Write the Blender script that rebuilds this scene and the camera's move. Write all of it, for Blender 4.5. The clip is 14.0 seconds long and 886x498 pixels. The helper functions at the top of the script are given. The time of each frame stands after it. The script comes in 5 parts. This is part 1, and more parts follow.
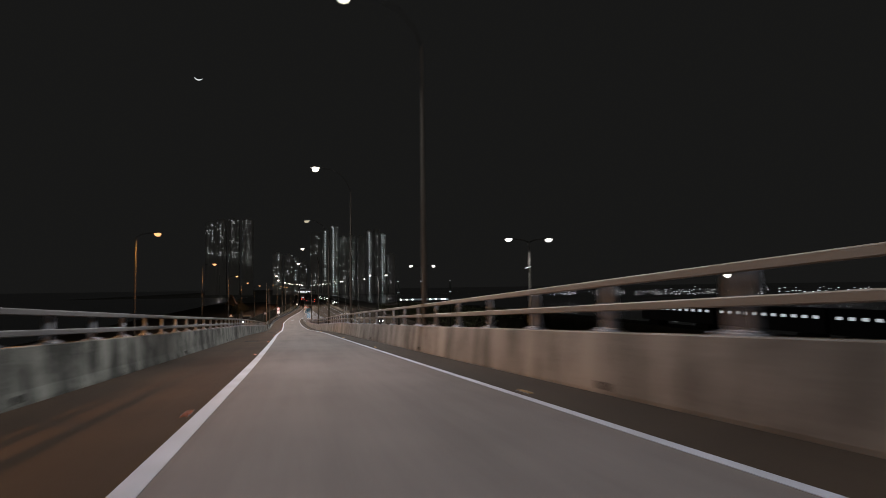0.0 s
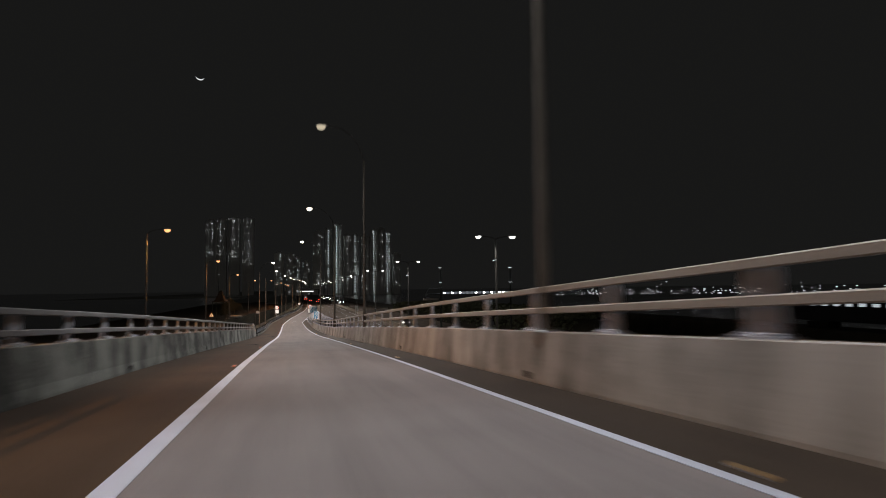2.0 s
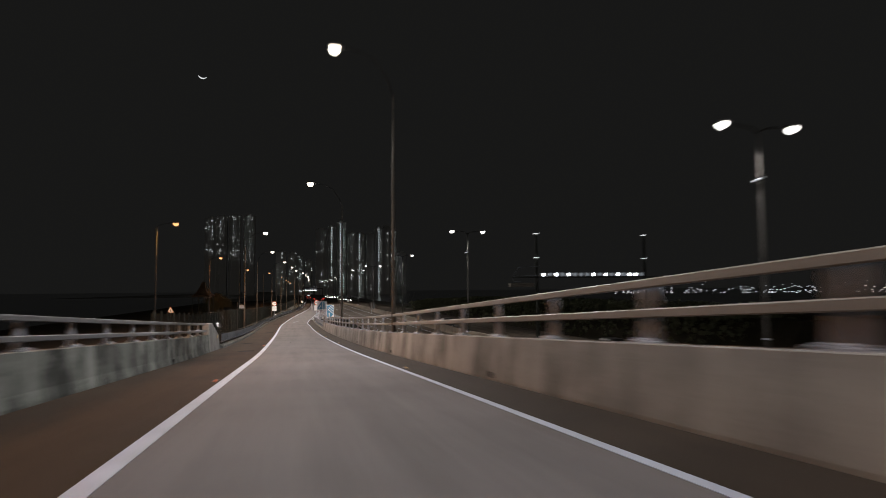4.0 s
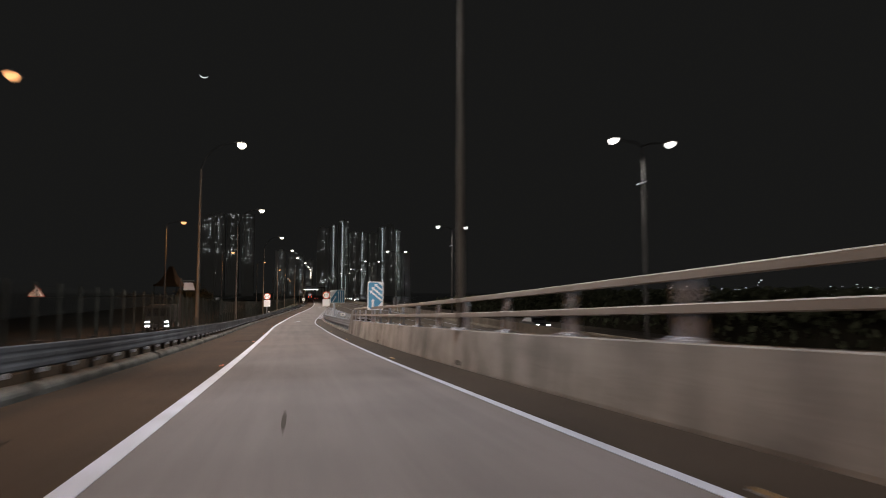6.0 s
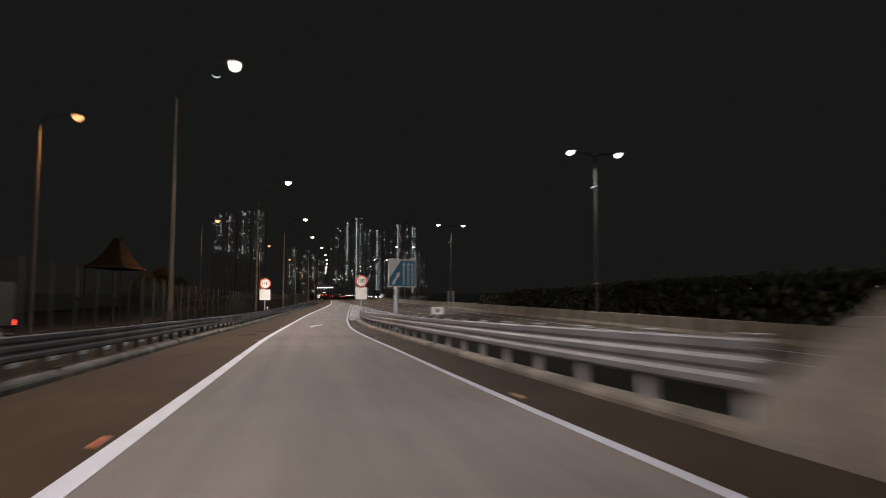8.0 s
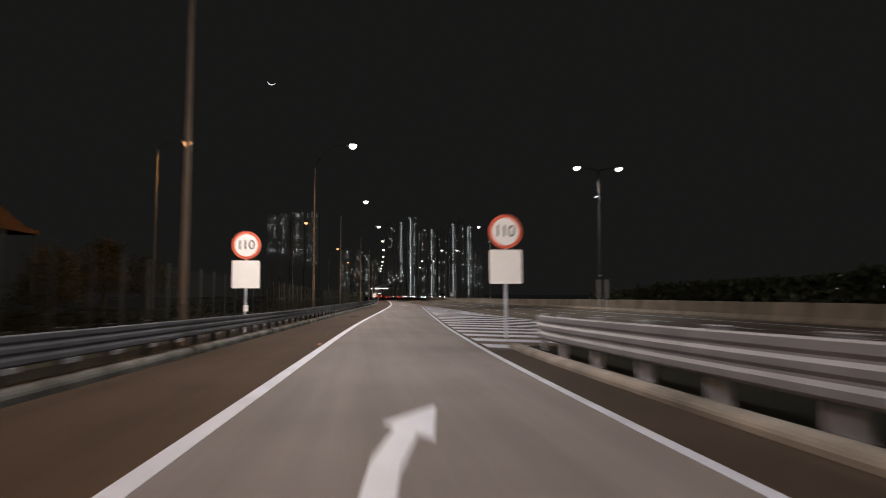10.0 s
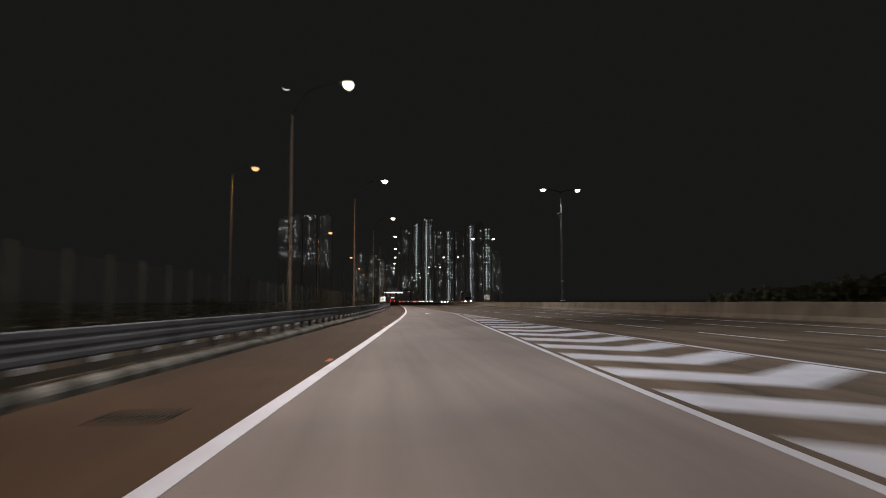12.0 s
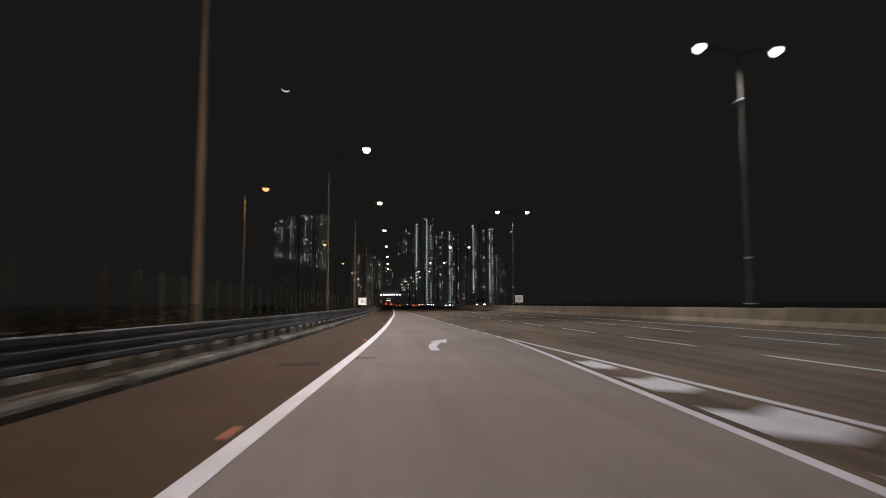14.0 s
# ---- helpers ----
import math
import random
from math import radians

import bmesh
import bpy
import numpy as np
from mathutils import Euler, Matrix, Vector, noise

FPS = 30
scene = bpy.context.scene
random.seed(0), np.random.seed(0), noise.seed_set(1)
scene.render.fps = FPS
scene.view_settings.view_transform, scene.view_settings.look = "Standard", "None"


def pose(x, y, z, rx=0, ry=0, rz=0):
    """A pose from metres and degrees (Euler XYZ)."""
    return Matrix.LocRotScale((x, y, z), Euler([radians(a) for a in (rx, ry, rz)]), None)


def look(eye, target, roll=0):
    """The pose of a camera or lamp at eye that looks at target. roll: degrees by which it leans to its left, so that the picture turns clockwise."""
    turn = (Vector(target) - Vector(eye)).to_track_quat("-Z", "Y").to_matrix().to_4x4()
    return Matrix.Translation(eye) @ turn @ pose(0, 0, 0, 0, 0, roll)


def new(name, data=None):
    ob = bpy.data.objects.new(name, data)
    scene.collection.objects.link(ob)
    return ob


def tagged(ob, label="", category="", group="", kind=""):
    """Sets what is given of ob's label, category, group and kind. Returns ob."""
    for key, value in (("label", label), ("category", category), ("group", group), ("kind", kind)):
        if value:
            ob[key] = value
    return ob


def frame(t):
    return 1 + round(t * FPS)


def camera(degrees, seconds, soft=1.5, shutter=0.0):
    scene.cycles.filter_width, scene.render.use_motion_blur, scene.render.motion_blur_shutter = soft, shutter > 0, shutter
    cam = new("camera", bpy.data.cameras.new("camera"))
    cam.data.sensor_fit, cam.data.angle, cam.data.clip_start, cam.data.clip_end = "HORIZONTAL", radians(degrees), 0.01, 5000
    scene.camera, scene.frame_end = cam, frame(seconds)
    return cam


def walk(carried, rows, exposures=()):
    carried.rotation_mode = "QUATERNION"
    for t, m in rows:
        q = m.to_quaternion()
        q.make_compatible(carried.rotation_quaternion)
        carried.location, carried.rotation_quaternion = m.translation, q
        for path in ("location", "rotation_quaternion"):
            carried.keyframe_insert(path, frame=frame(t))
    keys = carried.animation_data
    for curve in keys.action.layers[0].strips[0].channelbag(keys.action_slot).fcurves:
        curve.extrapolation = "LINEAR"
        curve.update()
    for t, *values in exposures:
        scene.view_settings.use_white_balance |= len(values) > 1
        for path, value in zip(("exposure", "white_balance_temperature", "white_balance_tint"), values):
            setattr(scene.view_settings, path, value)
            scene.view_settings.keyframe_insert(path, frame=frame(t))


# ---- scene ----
cam = camera(72.97, 14.0, soft=0.85, shutter=0.85)
PATH = [
    (0.0, pose(-0.000, 0.000, 1.200, 93.54, 0.76, -13.99)),
    (0.5, pose(0.019, 9.421, 0.677, 93.61, 0.74, -13.92)),
    (1.0, pose(0.018, 18.865, 0.171, 93.68, 0.76, -13.88)),
    (1.5, pose(0.036, 28.312, -0.347, 93.63, 0.81, -13.81)),
    (2.0, pose(0.022, 37.807, -0.832, 93.70, 0.71, -13.81)),
    (2.5, pose(0.009, 47.336, -1.320, 93.78, 0.67, -13.82)),
    (3.0, pose(0.000, 56.924, -1.833, 93.71, 0.65, -13.76)),
    (5.5, pose(-0.313, 104.719, -4.715, 94.14, 0.08, -13.59)),
    (6.0, pose(-0.401, 114.226, -5.215, 94.17, -0.04, -13.64)),
    (6.5, pose(-0.469, 123.809, -5.658, 94.19, -0.12, -13.56)),
    (7.0, pose(-0.546, 133.419, -6.057, 94.19, -0.06, -13.58)),
    (7.5, pose(-0.640, 143.046, -6.393, 94.26, -0.03, -13.25)),
    (8.0, pose(-0.768, 152.591, -6.728, 94.17, -0.00, -12.51)),
    (8.5, pose(-0.877, 162.010, -7.039, 94.23, 0.12, -11.44)),
    (9.0, pose(-0.864, 171.533, -7.303, 94.21, 0.17, -9.93)),
    (11.5, pose(0.466, 219.197, -8.096, 94.82, 0.23, -6.12)),
    (12.0, pose(1.119, 228.690, -8.114, 94.92, 0.24, -6.10)),
    (12.5, pose(1.776, 238.184, -8.103, 94.94, 0.31, -6.09)),
    (13.0, pose(2.486, 247.620, -8.092, 95.01, 0.39, -6.08)),
    (13.5, pose(3.241, 256.979, -8.102, 95.15, 0.53, -6.02)),
    (14.0, pose(3.920, 266.320, -8.104, 95.21, 0.28, -6.05)),
]
walk(cam, PATH)

# ---- light of the night sky ----
world = bpy.data.worlds.new("night_sky")
scene.world = world
world.use_nodes = True
bg = world.node_tree.nodes["Background"]
bg.inputs[0].default_value = (0.0088, 0.0088, 0.0085, 1)
bg.inputs[1].default_value = 1.0

WHITE_LAMP = (1.0, 0.875, 0.78)
BRIDGE_LAMP = (1.0, 0.955, 0.925)
SODIUM = (1.0, 0.42, 0.12)
COOL_LAMP = (1.0, 0.95, 0.88)
ROAD_LAMP_W = 5700.0
SODIUM_LAMP_W = 3700.0
TWIN_LAMP_W = 3000.0


# ---- materials ----
def node(nt, kind, x=0, y=0, **kw):
    n = nt.nodes.new(kind)
    n.location = (x, y)
    for k, v in kw.items():
        n.inputs[k].default_value = v
    return n


def surface(name, c1, c2, rough=0.6, metal=0.0, grain=30.0, stain=0.6, bump=0.2, streak=0.0, vary=0.0, rough2=None, spec=0.5, along=0.0, lo=0.42, hi=0.88, fine=1.0):
    """Two colours mixed by stains and grain, with fine relief; streak: run-down marks along z."""
    m = bpy.data.materials.new(name)
    m.use_nodes = True
    nt = m.node_tree
    bsdf = nt.nodes["Principled BSDF"]
    geo = node(nt, "ShaderNodeNewGeometry", -1200, 0)
    n1 = node(nt, "ShaderNodeTexNoise", -900, 200, Scale=stain, Detail=6.0, Roughness=0.65)
    n2 = node(nt, "ShaderNodeTexNoise", -900, -100, Scale=grain, Detail=3.0, Roughness=0.6)
    nt.links.new(geo.outputs["Position"], n1.inputs["Vector"])
    nt.links.new(geo.outputs["Position"], n2.inputs["Vector"])
    mx = nt.nodes.new("ShaderNodeMath")
    mx.operation = "MULTIPLY_ADD"
    nt.links.new(n2.outputs["Fac"], mx.inputs[0])
    mx.inputs[1].default_value = 0.35
    nt.links.new(n1.outputs["Fac"], mx.inputs[2])
    fac = mx.outputs[0]
    if along:
        mq = nt.nodes.new("ShaderNodeMapping")
        mq.inputs["Scale"].default_value = (1.1, 0.035, 1.0)
        nt.links.new(geo.outputs["Position"], mq.inputs["Vector"])
        n4 = node(nt, "ShaderNodeTexNoise", -900, -700, Scale=1.3, Detail=5.0, Roughness=0.6)
        nt.links.new(mq.outputs[0], n4.inputs["Vector"])
        aa = nt.nodes.new("ShaderNodeMath")
        aa.operation = "MULTIPLY_ADD"
        nt.links.new(n4.outputs["Fac"], aa.inputs[0])
        aa.inputs[1].default_value = along
        nt.links.new(fac, aa.inputs[2])
        ab = nt.nodes.new("ShaderNodeMath")
        ab.operation = "SUBTRACT"
        nt.links.new(aa.outputs[0], ab.inputs[0])
        ab.inputs[1].default_value = along * 0.5
        fac = ab.outputs[0]
    if streak:
        mp = nt.nodes.new("ShaderNodeMapping")
        mp.inputs["Scale"].default_value = (2.2 * fine, 2.2 * fine, 0.22 * fine)
        nt.links.new(geo.outputs["Position"], mp.inputs["Vector"])
        n3 = node(nt, "ShaderNodeTexNoise", -900, -400, Scale=1.6, Detail=4.0, Roughness=0.6)
        nt.links.new(mp.outputs[0], n3.inputs["Vector"])
        ad = nt.nodes.new("ShaderNodeMath")
        ad.operation = "MULTIPLY_ADD"
        nt.links.new(n3.outputs["Fac"], ad.inputs[0])
        ad.inputs[1].default_value = streak
        nt.links.new(fac, ad.inputs[2])
        sb = nt.nodes.new("ShaderNodeMath")
        sb.operation = "SUBTRACT"
        nt.links.new(ad.outputs[0], sb.inputs[0])
        sb.inputs[1].default_value = streak * 0.5
        fac = sb.outputs[0]
    ramp = nt.nodes.new("ShaderNodeValToRGB")
    ramp.color_ramp.elements[0].position = lo
    ramp.color_ramp.elements[1].position = hi
    ramp.color_ramp.elements[0].color = (*c1, 1)
    ramp.color_ramp.elements[1].color = (*c2, 1)
    nt.links.new(fac, ramp.inputs[0])
    col = ramp.outputs[0]
    if vary:
        info = nt.nodes.new("ShaderNodeObjectInfo")
        hsv = nt.nodes.new("ShaderNodeHueSaturation")
        mr = nt.nodes.new("ShaderNodeMapRange")
        mr.inputs["To Min"].default_value = 1 - vary
        mr.inputs["To Max"].default_value = 1 + vary
        nt.links.new(info.outputs["Random"], mr.inputs["Value"])
        nt.links.new(mr.outputs[0], hsv.inputs["Value"])
        nt.links.new(col, hsv.inputs["Color"])
        col = hsv.outputs[0]
    nt.links.new(col, bsdf.inputs["Base Color"])
    bsdf.inputs["Metallic"].default_value = metal
    bsdf.inputs["Specular IOR Level"].default_value = spec
    rr = nt.nodes.new("ShaderNodeMapRange")
    rr.inputs["To Min"].default_value = rough
    rr.inputs["To Max"].default_value = rough2 if rough2 is not None else min(1.0, rough + 0.15)
    nt.links.new(n1.outputs["Fac"], rr.inputs["Value"])
    nt.links.new(rr.outputs[0], bsdf.inputs["Roughness"])
    if bump:
        bp = nt.nodes.new("ShaderNodeBump")
        bp.inputs["Strength"].default_value = bump
        bp.inputs["Distance"].default_value = 0.01
        nt.links.new(n2.outputs["Fac"], bp.inputs["Height"])
        nt.links.new(bp.outputs[0], bsdf.inputs["Normal"])
    return m


def glow(name, colour, strength):
    m = bpy.data.materials.new(name)
    m.use_nodes = True
    nt = m.node_tree
    nt.nodes.remove(nt.nodes["Principled BSDF"])
    e = nt.nodes.new("ShaderNodeEmission")
    e.inputs[0].default_value = (*colour, 1)
    e.inputs[1].default_value = strength
    nt.links.new(e.outputs[0], nt.nodes["Material Output"].inputs[0])
    return m


# Sodium glow and the dark beside the headlights are put into this brown.
ASPHALT = surface("asphalt", (0.029, 0.0186, 0.0124), (0.053, 0.0340, 0.0227), 0.85, grain=60, stain=0.35, bump=0.35, along=0.6, spec=0.08)
ASPHALT_MAIN = surface("expressway_asphalt", (0.028, 0.022, 0.017), (0.100, 0.080, 0.063), 0.78, grain=60, stain=0.25, bump=0.35, along=1.3, spec=0.2)
# Edge strip beyond the headlight beam; its shade is in the colour.
ASPHALT_OFF_BEAM = surface("asphalt_off_beam", (0.020, 0.0150, 0.0118), (0.042, 0.0318, 0.0250), 0.75, grain=60, stain=0.5, bump=0.35, along=0.6, spec=0.1)
# Headlight light on the lane is put into this paler colour.
ASPHALT_HEADLIT = surface("asphalt_headlit_lane", (0.114, 0.1065, 0.1090), (0.166, 0.155, 0.159), 0.78, grain=55, stain=0.22, bump=0.3, along=0.9, spec=0.12)
TAR = surface("tar_streak", (0.030, 0.027, 0.025), (0.062, 0.057, 0.053), 0.9, grain=40, stain=2.0, bump=0.2, spec=0.1)
PAINT = surface("road_paint", (0.27, 0.305, 0.385), (0.45, 0.505, 0.63), 0.55, grain=45, stain=1.3, bump=0.25)
CONCRETE = surface("parapet_concrete", (0.100, 0.097, 0.094), (0.325, 0.318, 0.312), 0.8, grain=25, stain=0.55, bump=0.3, streak=0.9, vary=0.08, lo=0.46, hi=0.84, fine=0.4)
CONCRETE_DARK = surface("stained_concrete", (0.014, 0.018, 0.016), (0.215, 0.230, 0.215), 0.85, grain=22, stain=0.75, bump=0.3, streak=0.8, vary=0.28, lo=0.56, hi=0.82, fine=0.3)
BARRIER = surface("median_concrete", (0.085, 0.072, 0.057), (0.21, 0.178, 0.145), 0.85, grain=25, stain=0.5, bump=0.3, streak=0.6, vary=0.12)
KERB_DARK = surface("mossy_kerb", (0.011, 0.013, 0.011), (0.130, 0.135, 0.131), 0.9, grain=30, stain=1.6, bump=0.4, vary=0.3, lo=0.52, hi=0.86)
KERB = surface("kerb_concrete", (0.040, 0.037, 0.032), (0.24, 0.222, 0.205), 0.85, grain=30, stain=1.4, bump=0.4, vary=0.2, lo=0.48, hi=0.86)
RAIL_PAINT = surface("grey_rail_paint", (0.18, 0.168, 0.157), (0.28, 0.262, 0.246), 0.5, grain=40, stain=0.8, bump=0.05, vary=0.05)
RAIL_DULL = surface("dull_rail_paint", (0.11, 0.112, 0.122), (0.19, 0.193, 0.206), 0.6, grain=40, stain=0.8, bump=0.05, vary=0.08, spec=0.3)
GALV = surface("galvanised_steel", (0.34, 0.375, 0.445), (0.50, 0.54, 0.63), 0.5, metal=0.1, grain=50, stain=1.5, bump=0.08, vary=0.08)
GALV_DULL = surface("dull_galvanised_steel", (0.22, 0.24, 0.28), (0.38, 0.41, 0.47), 0.6, metal=0.0, grain=50, stain=1.5, bump=0.08, vary=0.15, spec=0.25)
GALV_BEAM = surface("rail_beam_steel", (0.09, 0.10, 0.125), (0.20, 0.218, 0.265), 0.5, metal=0.15, grain=50, stain=1.2, bump=0.06, vary=0.1)
GALV_DIRTY = surface("dirty_galvanised_steel", (0.062, 0.069, 0.080), (0.155, 0.169, 0.196), 0.75, metal=0.0, grain=40, stain=1.1, bump=0.1, vary=0.2, spec=0.1)
POST_DARK = surface("dark_post_steel", (0.016, 0.017, 0.018), (0.050, 0.052, 0.054), 0.85, grain=40, stain=2.0, bump=0.15, vary=0.2, spec=0.1)
POLE = surface("lamp_pole_steel", (0.045, 0.039, 0.033), (0.080, 0.070, 0.060), 0.6, metal=0.0, grain=30, stain=0.7, bump=0.05, spec=0.3)
# Paler, browner copy of POLE: sodium light on slip-road poles, as colour.
POLE_LIT = surface("sodium_lit_pole", (0.098, 0.078, 0.060), (0.175, 0.142, 0.112), 0.6, metal=0.0, grain=30, stain=0.7, bump=0.05, spec=0.3)
POLE_BROWN = surface("weathered_pole", (0.026, 0.0245, 0.023), (0.050, 0.048, 0.046), 0.7, grain=30, stain=0.7, bump=0.05, spec=0.2)
ARM = surface("lamp_arm_steel", (0.018, 0.017, 0.016), (0.032, 0.030, 0.028), 0.6, grain=30, stain=0.7, bump=0.05, spec=0.2)
HOUSING = surface("luminaire_shell", (0.08, 0.08, 0.08), (0.13, 0.13, 0.13), 0.5, metal=0.2, grain=30, stain=2, bump=0.0)
SIGN_WHITE = surface("sign_white_sheeting", (0.90, 0.90, 0.92), (0.95, 0.95, 0.96), 0.4, grain=80, stain=2, bump=0.0)
SIGN_BLUE = surface("sign_blue_sheeting", (0.08, 0.30, 0.52), (0.10, 0.36, 0.60), 0.35, grain=80, stain=2, bump=0.0)
# Wide lane sign: missing headlight light is put into this dimmer blue.
SIGN_BLUE_DIM = surface("dim_blue_sheeting", (0.055, 0.19, 0.31), (0.07, 0.23, 0.37), 0.4, grain=80, stain=2, bump=0.0)
SIGN_PALE = surface("sign_pale_symbol", (0.42, 0.58, 0.70), (0.5, 0.66, 0.78), 0.4, grain=80, stain=2, bump=0.0)
# Dimmer copy of the white sheeting, for the sign that headlights miss.
SIGN_WHITE_DIM = surface("dim_white_sheeting", (0.78, 0.79, 0.80), (0.88, 0.89, 0.90), 0.5, grain=60, stain=1.5, bump=0.0)
SIGN_RED = surface("sign_red_sheeting", (0.65, 0.10, 0.05), (0.75, 0.14, 0.07), 0.35, grain=80, stain=2, bump=0.0)
SIGN_BLACK = surface("sign_black", (0.008, 0.008, 0.008), (0.018, 0.018, 0.018), 0.7, grain=80, stain=2, bump=0.0, spec=0.2)
SIGN_BACK = surface("sign_back_aluminium", (0.18, 0.18, 0.19), (0.28, 0.28, 0.29), 0.5, metal=0.5, grain=60, stain=2, bump=0.0)
STUD_AMBER = surface("amber_stud", (0.50, 0.30, 0.10), (0.60, 0.38, 0.14), 0.3, grain=60, stain=5, bump=0.0)
CANVAS = surface("canopy_canvas", (0.026, 0.017, 0.010), (0.052, 0.033, 0.020), 0.9, grain=20, stain=0.5, bump=0.1, spec=0.05)
STUD_RED = surface("red_stud", (0.75, 0.16, 0.06), (0.88, 0.22, 0.09), 0.3, grain=60, stain=5, bump=0.0)
IRON = surface("cast_iron", (0.005, 0.0045, 0.004), (0.013, 0.012, 0.011), 0.8, metal=0.0, grain=40, stain=3, bump=0.2, spec=0.1)
EARTH = surface("verge_earth", (0.012, 0.011, 0.008), (0.038, 0.033, 0.024), 0.95, grain=12, stain=0.3, bump=0.6, spec=0.1)
# Near-black earth: the shade under rails and parapet is in the colour.
EARTH_SHADED = surface("island_earth", (0.0030, 0.0034, 0.0024), (0.0095, 0.0092, 0.0064), 0.95, grain=12, stain=0.3, bump=0.6, spec=0.05)
LAND = surface("dark_land", (0.16, 0.155, 0.14), (0.26, 0.25, 0.22), 0.95, grain=0.8, stain=0.05, bump=0.3)
WATER = surface("harbour_water", (0.01, 0.012, 0.014), (0.015, 0.018, 0.02), 0.12, grain=0.5, stain=0.02, bump=0.05)
WIRE = surface("fence_wire", (0.012, 0.013, 0.012), (0.024, 0.026, 0.023), 0.7, grain=30, stain=1.5, bump=0.0, spec=0.1)
CARRIAGE = surface("carriage_paint", (0.008, 0.009, 0.011), (0.018, 0.019, 0.022), 0.7, grain=8, stain=0.5, bump=0.0, spec=0.1)
FENCE_PAINT = surface("fence_steel", (0.014, 0.016, 0.014), (0.029, 0.032, 0.028), 0.75, metal=0.0, grain=30, stain=1.5, bump=0.05, vary=0.1, spec=0.12)
LEAF = surface("leaves", (0.016, 0.016, 0.010), (0.036, 0.034, 0.021), 0.8, grain=4, stain=0.8, bump=0.0, spec=0.1)
LEAF_DARK = surface("shaded_leaves", (0.055, 0.060, 0.040), (0.120, 0.128, 0.080), 0.85, grain=4, stain=0.8, bump=0.0, spec=0.05)
# Darkest leaf copy: the hedge's lack of lamp light is in the colour.
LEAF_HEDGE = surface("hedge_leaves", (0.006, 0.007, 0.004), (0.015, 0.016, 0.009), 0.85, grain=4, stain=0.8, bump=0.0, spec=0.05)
BARK = surface("bark", (0.012, 0.010, 0.007), (0.03, 0.024, 0.017), 0.9, grain=18, stain=3, bump=0.5)
TOWER_WALL = surface("tower_wall", (0.80, 0.79, 0.76), (0.9, 0.88, 0.85), 0.85, grain=0.3, stain=0.03, bump=0.0)
CAR_PAINT = surface("car_paint_white", (0.55, 0.55, 0.55), (0.62, 0.62, 0.62), 0.25, grain=20, stain=1, bump=0.0)
CAR_DARK = surface("car_paint_dark", (0.03, 0.03, 0.035), (0.05, 0.05, 0.055), 0.25, grain=20, stain=1, bump=0.0)
BUS_RED = surface("bus_paint_red", (0.22, 0.02, 0.015), (0.28, 0.03, 0.02), 0.3, grain=20, stain=1, bump=0.0)
VAN_GREY = surface("van_paint_grey", (0.018, 0.0175, 0.017), (0.030, 0.029, 0.028), 0.65, grain=20, stain=1, bump=0.0, spec=0.15)
RUBBER = surface("tyre_rubber", (0.015, 0.015, 0.015), (0.03, 0.03, 0.03), 0.8, grain=40, stain=3, bump=0.1)
GLASS_DARK = surface("dark_window_glass", (0.01, 0.011, 0.012), (0.015, 0.016, 0.018), 0.06, grain=3, stain=0.5, bump=0.0)
LENS_WHITE = glow("lens_warm_white", (1.0, 0.90, 0.74), 4.0)
LENS_SODIUM = glow("lens_sodium", (1.0, 0.45, 0.18), 1.7)
LENS_COOL = glow("lens_cool_white", (1.0, 0.97, 0.92), 3.5)
LENS_DIM = glow("lens_dim_warm", (1.0, 0.86, 0.62), 0.55)
HEADLIGHT = glow("headlight", (0.95, 0.97, 1.0), 14.0)
TAILLIGHT = glow("tail_light", (1.0, 0.06, 0.03), 5.0)
WINDOW_LIT = glow("lit_window", (0.92, 0.96, 1.0), 1.0)
STAIR_LIT = glow("lit_stair_window", (0.84, 0.96, 1.0), 1.0)
TRAIN_LIT = glow("lit_carriage_window", (0.85, 0.93, 1.0), 0.5)
SHORE_LIT = glow("shore_light", (0.95, 0.95, 1.0), 1.3)
FLOOD_LIT = glow("floodlight_lens", (0.92, 0.96, 1.0), 7.0)
# Faint glow stands in for light on box faces that no lamp reaches.
FLOOD_FACE = glow("floodlight_face_glow", (0.80, 0.90, 1.0), 0.22)
MOONLIGHT = glow("moon_surface", (0.95, 0.97, 1.0), 0.85)
GANTRY_LIT = glow("gantry_lamp_lens", (0.95, 0.97, 1.0), 4.0)


# ---- mesh helpers ----
def part(name, bm, material, parent=None, label="", smooth=False):
    me = bpy.data.meshes.new(name)
    bm.to_mesh(me)
    bm.free()
    if smooth:
        for p in me.polygons:
            p.use_smooth = True
    me.materials.append(material)
    ob = new(name, me)
    if parent is not None:
        ob.parent = parent
    if label:
        ob["label"] = label
    return ob


def raw(name, verts, faces, material, parent=None, label=""):
    me = bpy.data.meshes.new(name)
    me.from_pydata(verts, [], faces)
    me.materials.append(material)
    ob = new(name, me)
    if parent is not None:
        ob.parent = parent
    if label:
        ob["label"] = label
    return ob


def shared(name, me, parent, m):
    ob = new(name, me)
    ob.parent = parent
    ob.matrix_local = m
    return ob


def thing(name, m, label, category, group="", kind=""):
    ob = new(name)
    ob.matrix_basis = m
    ob.empty_display_size = 0.2
    return tagged(ob, label, category, group, kind)


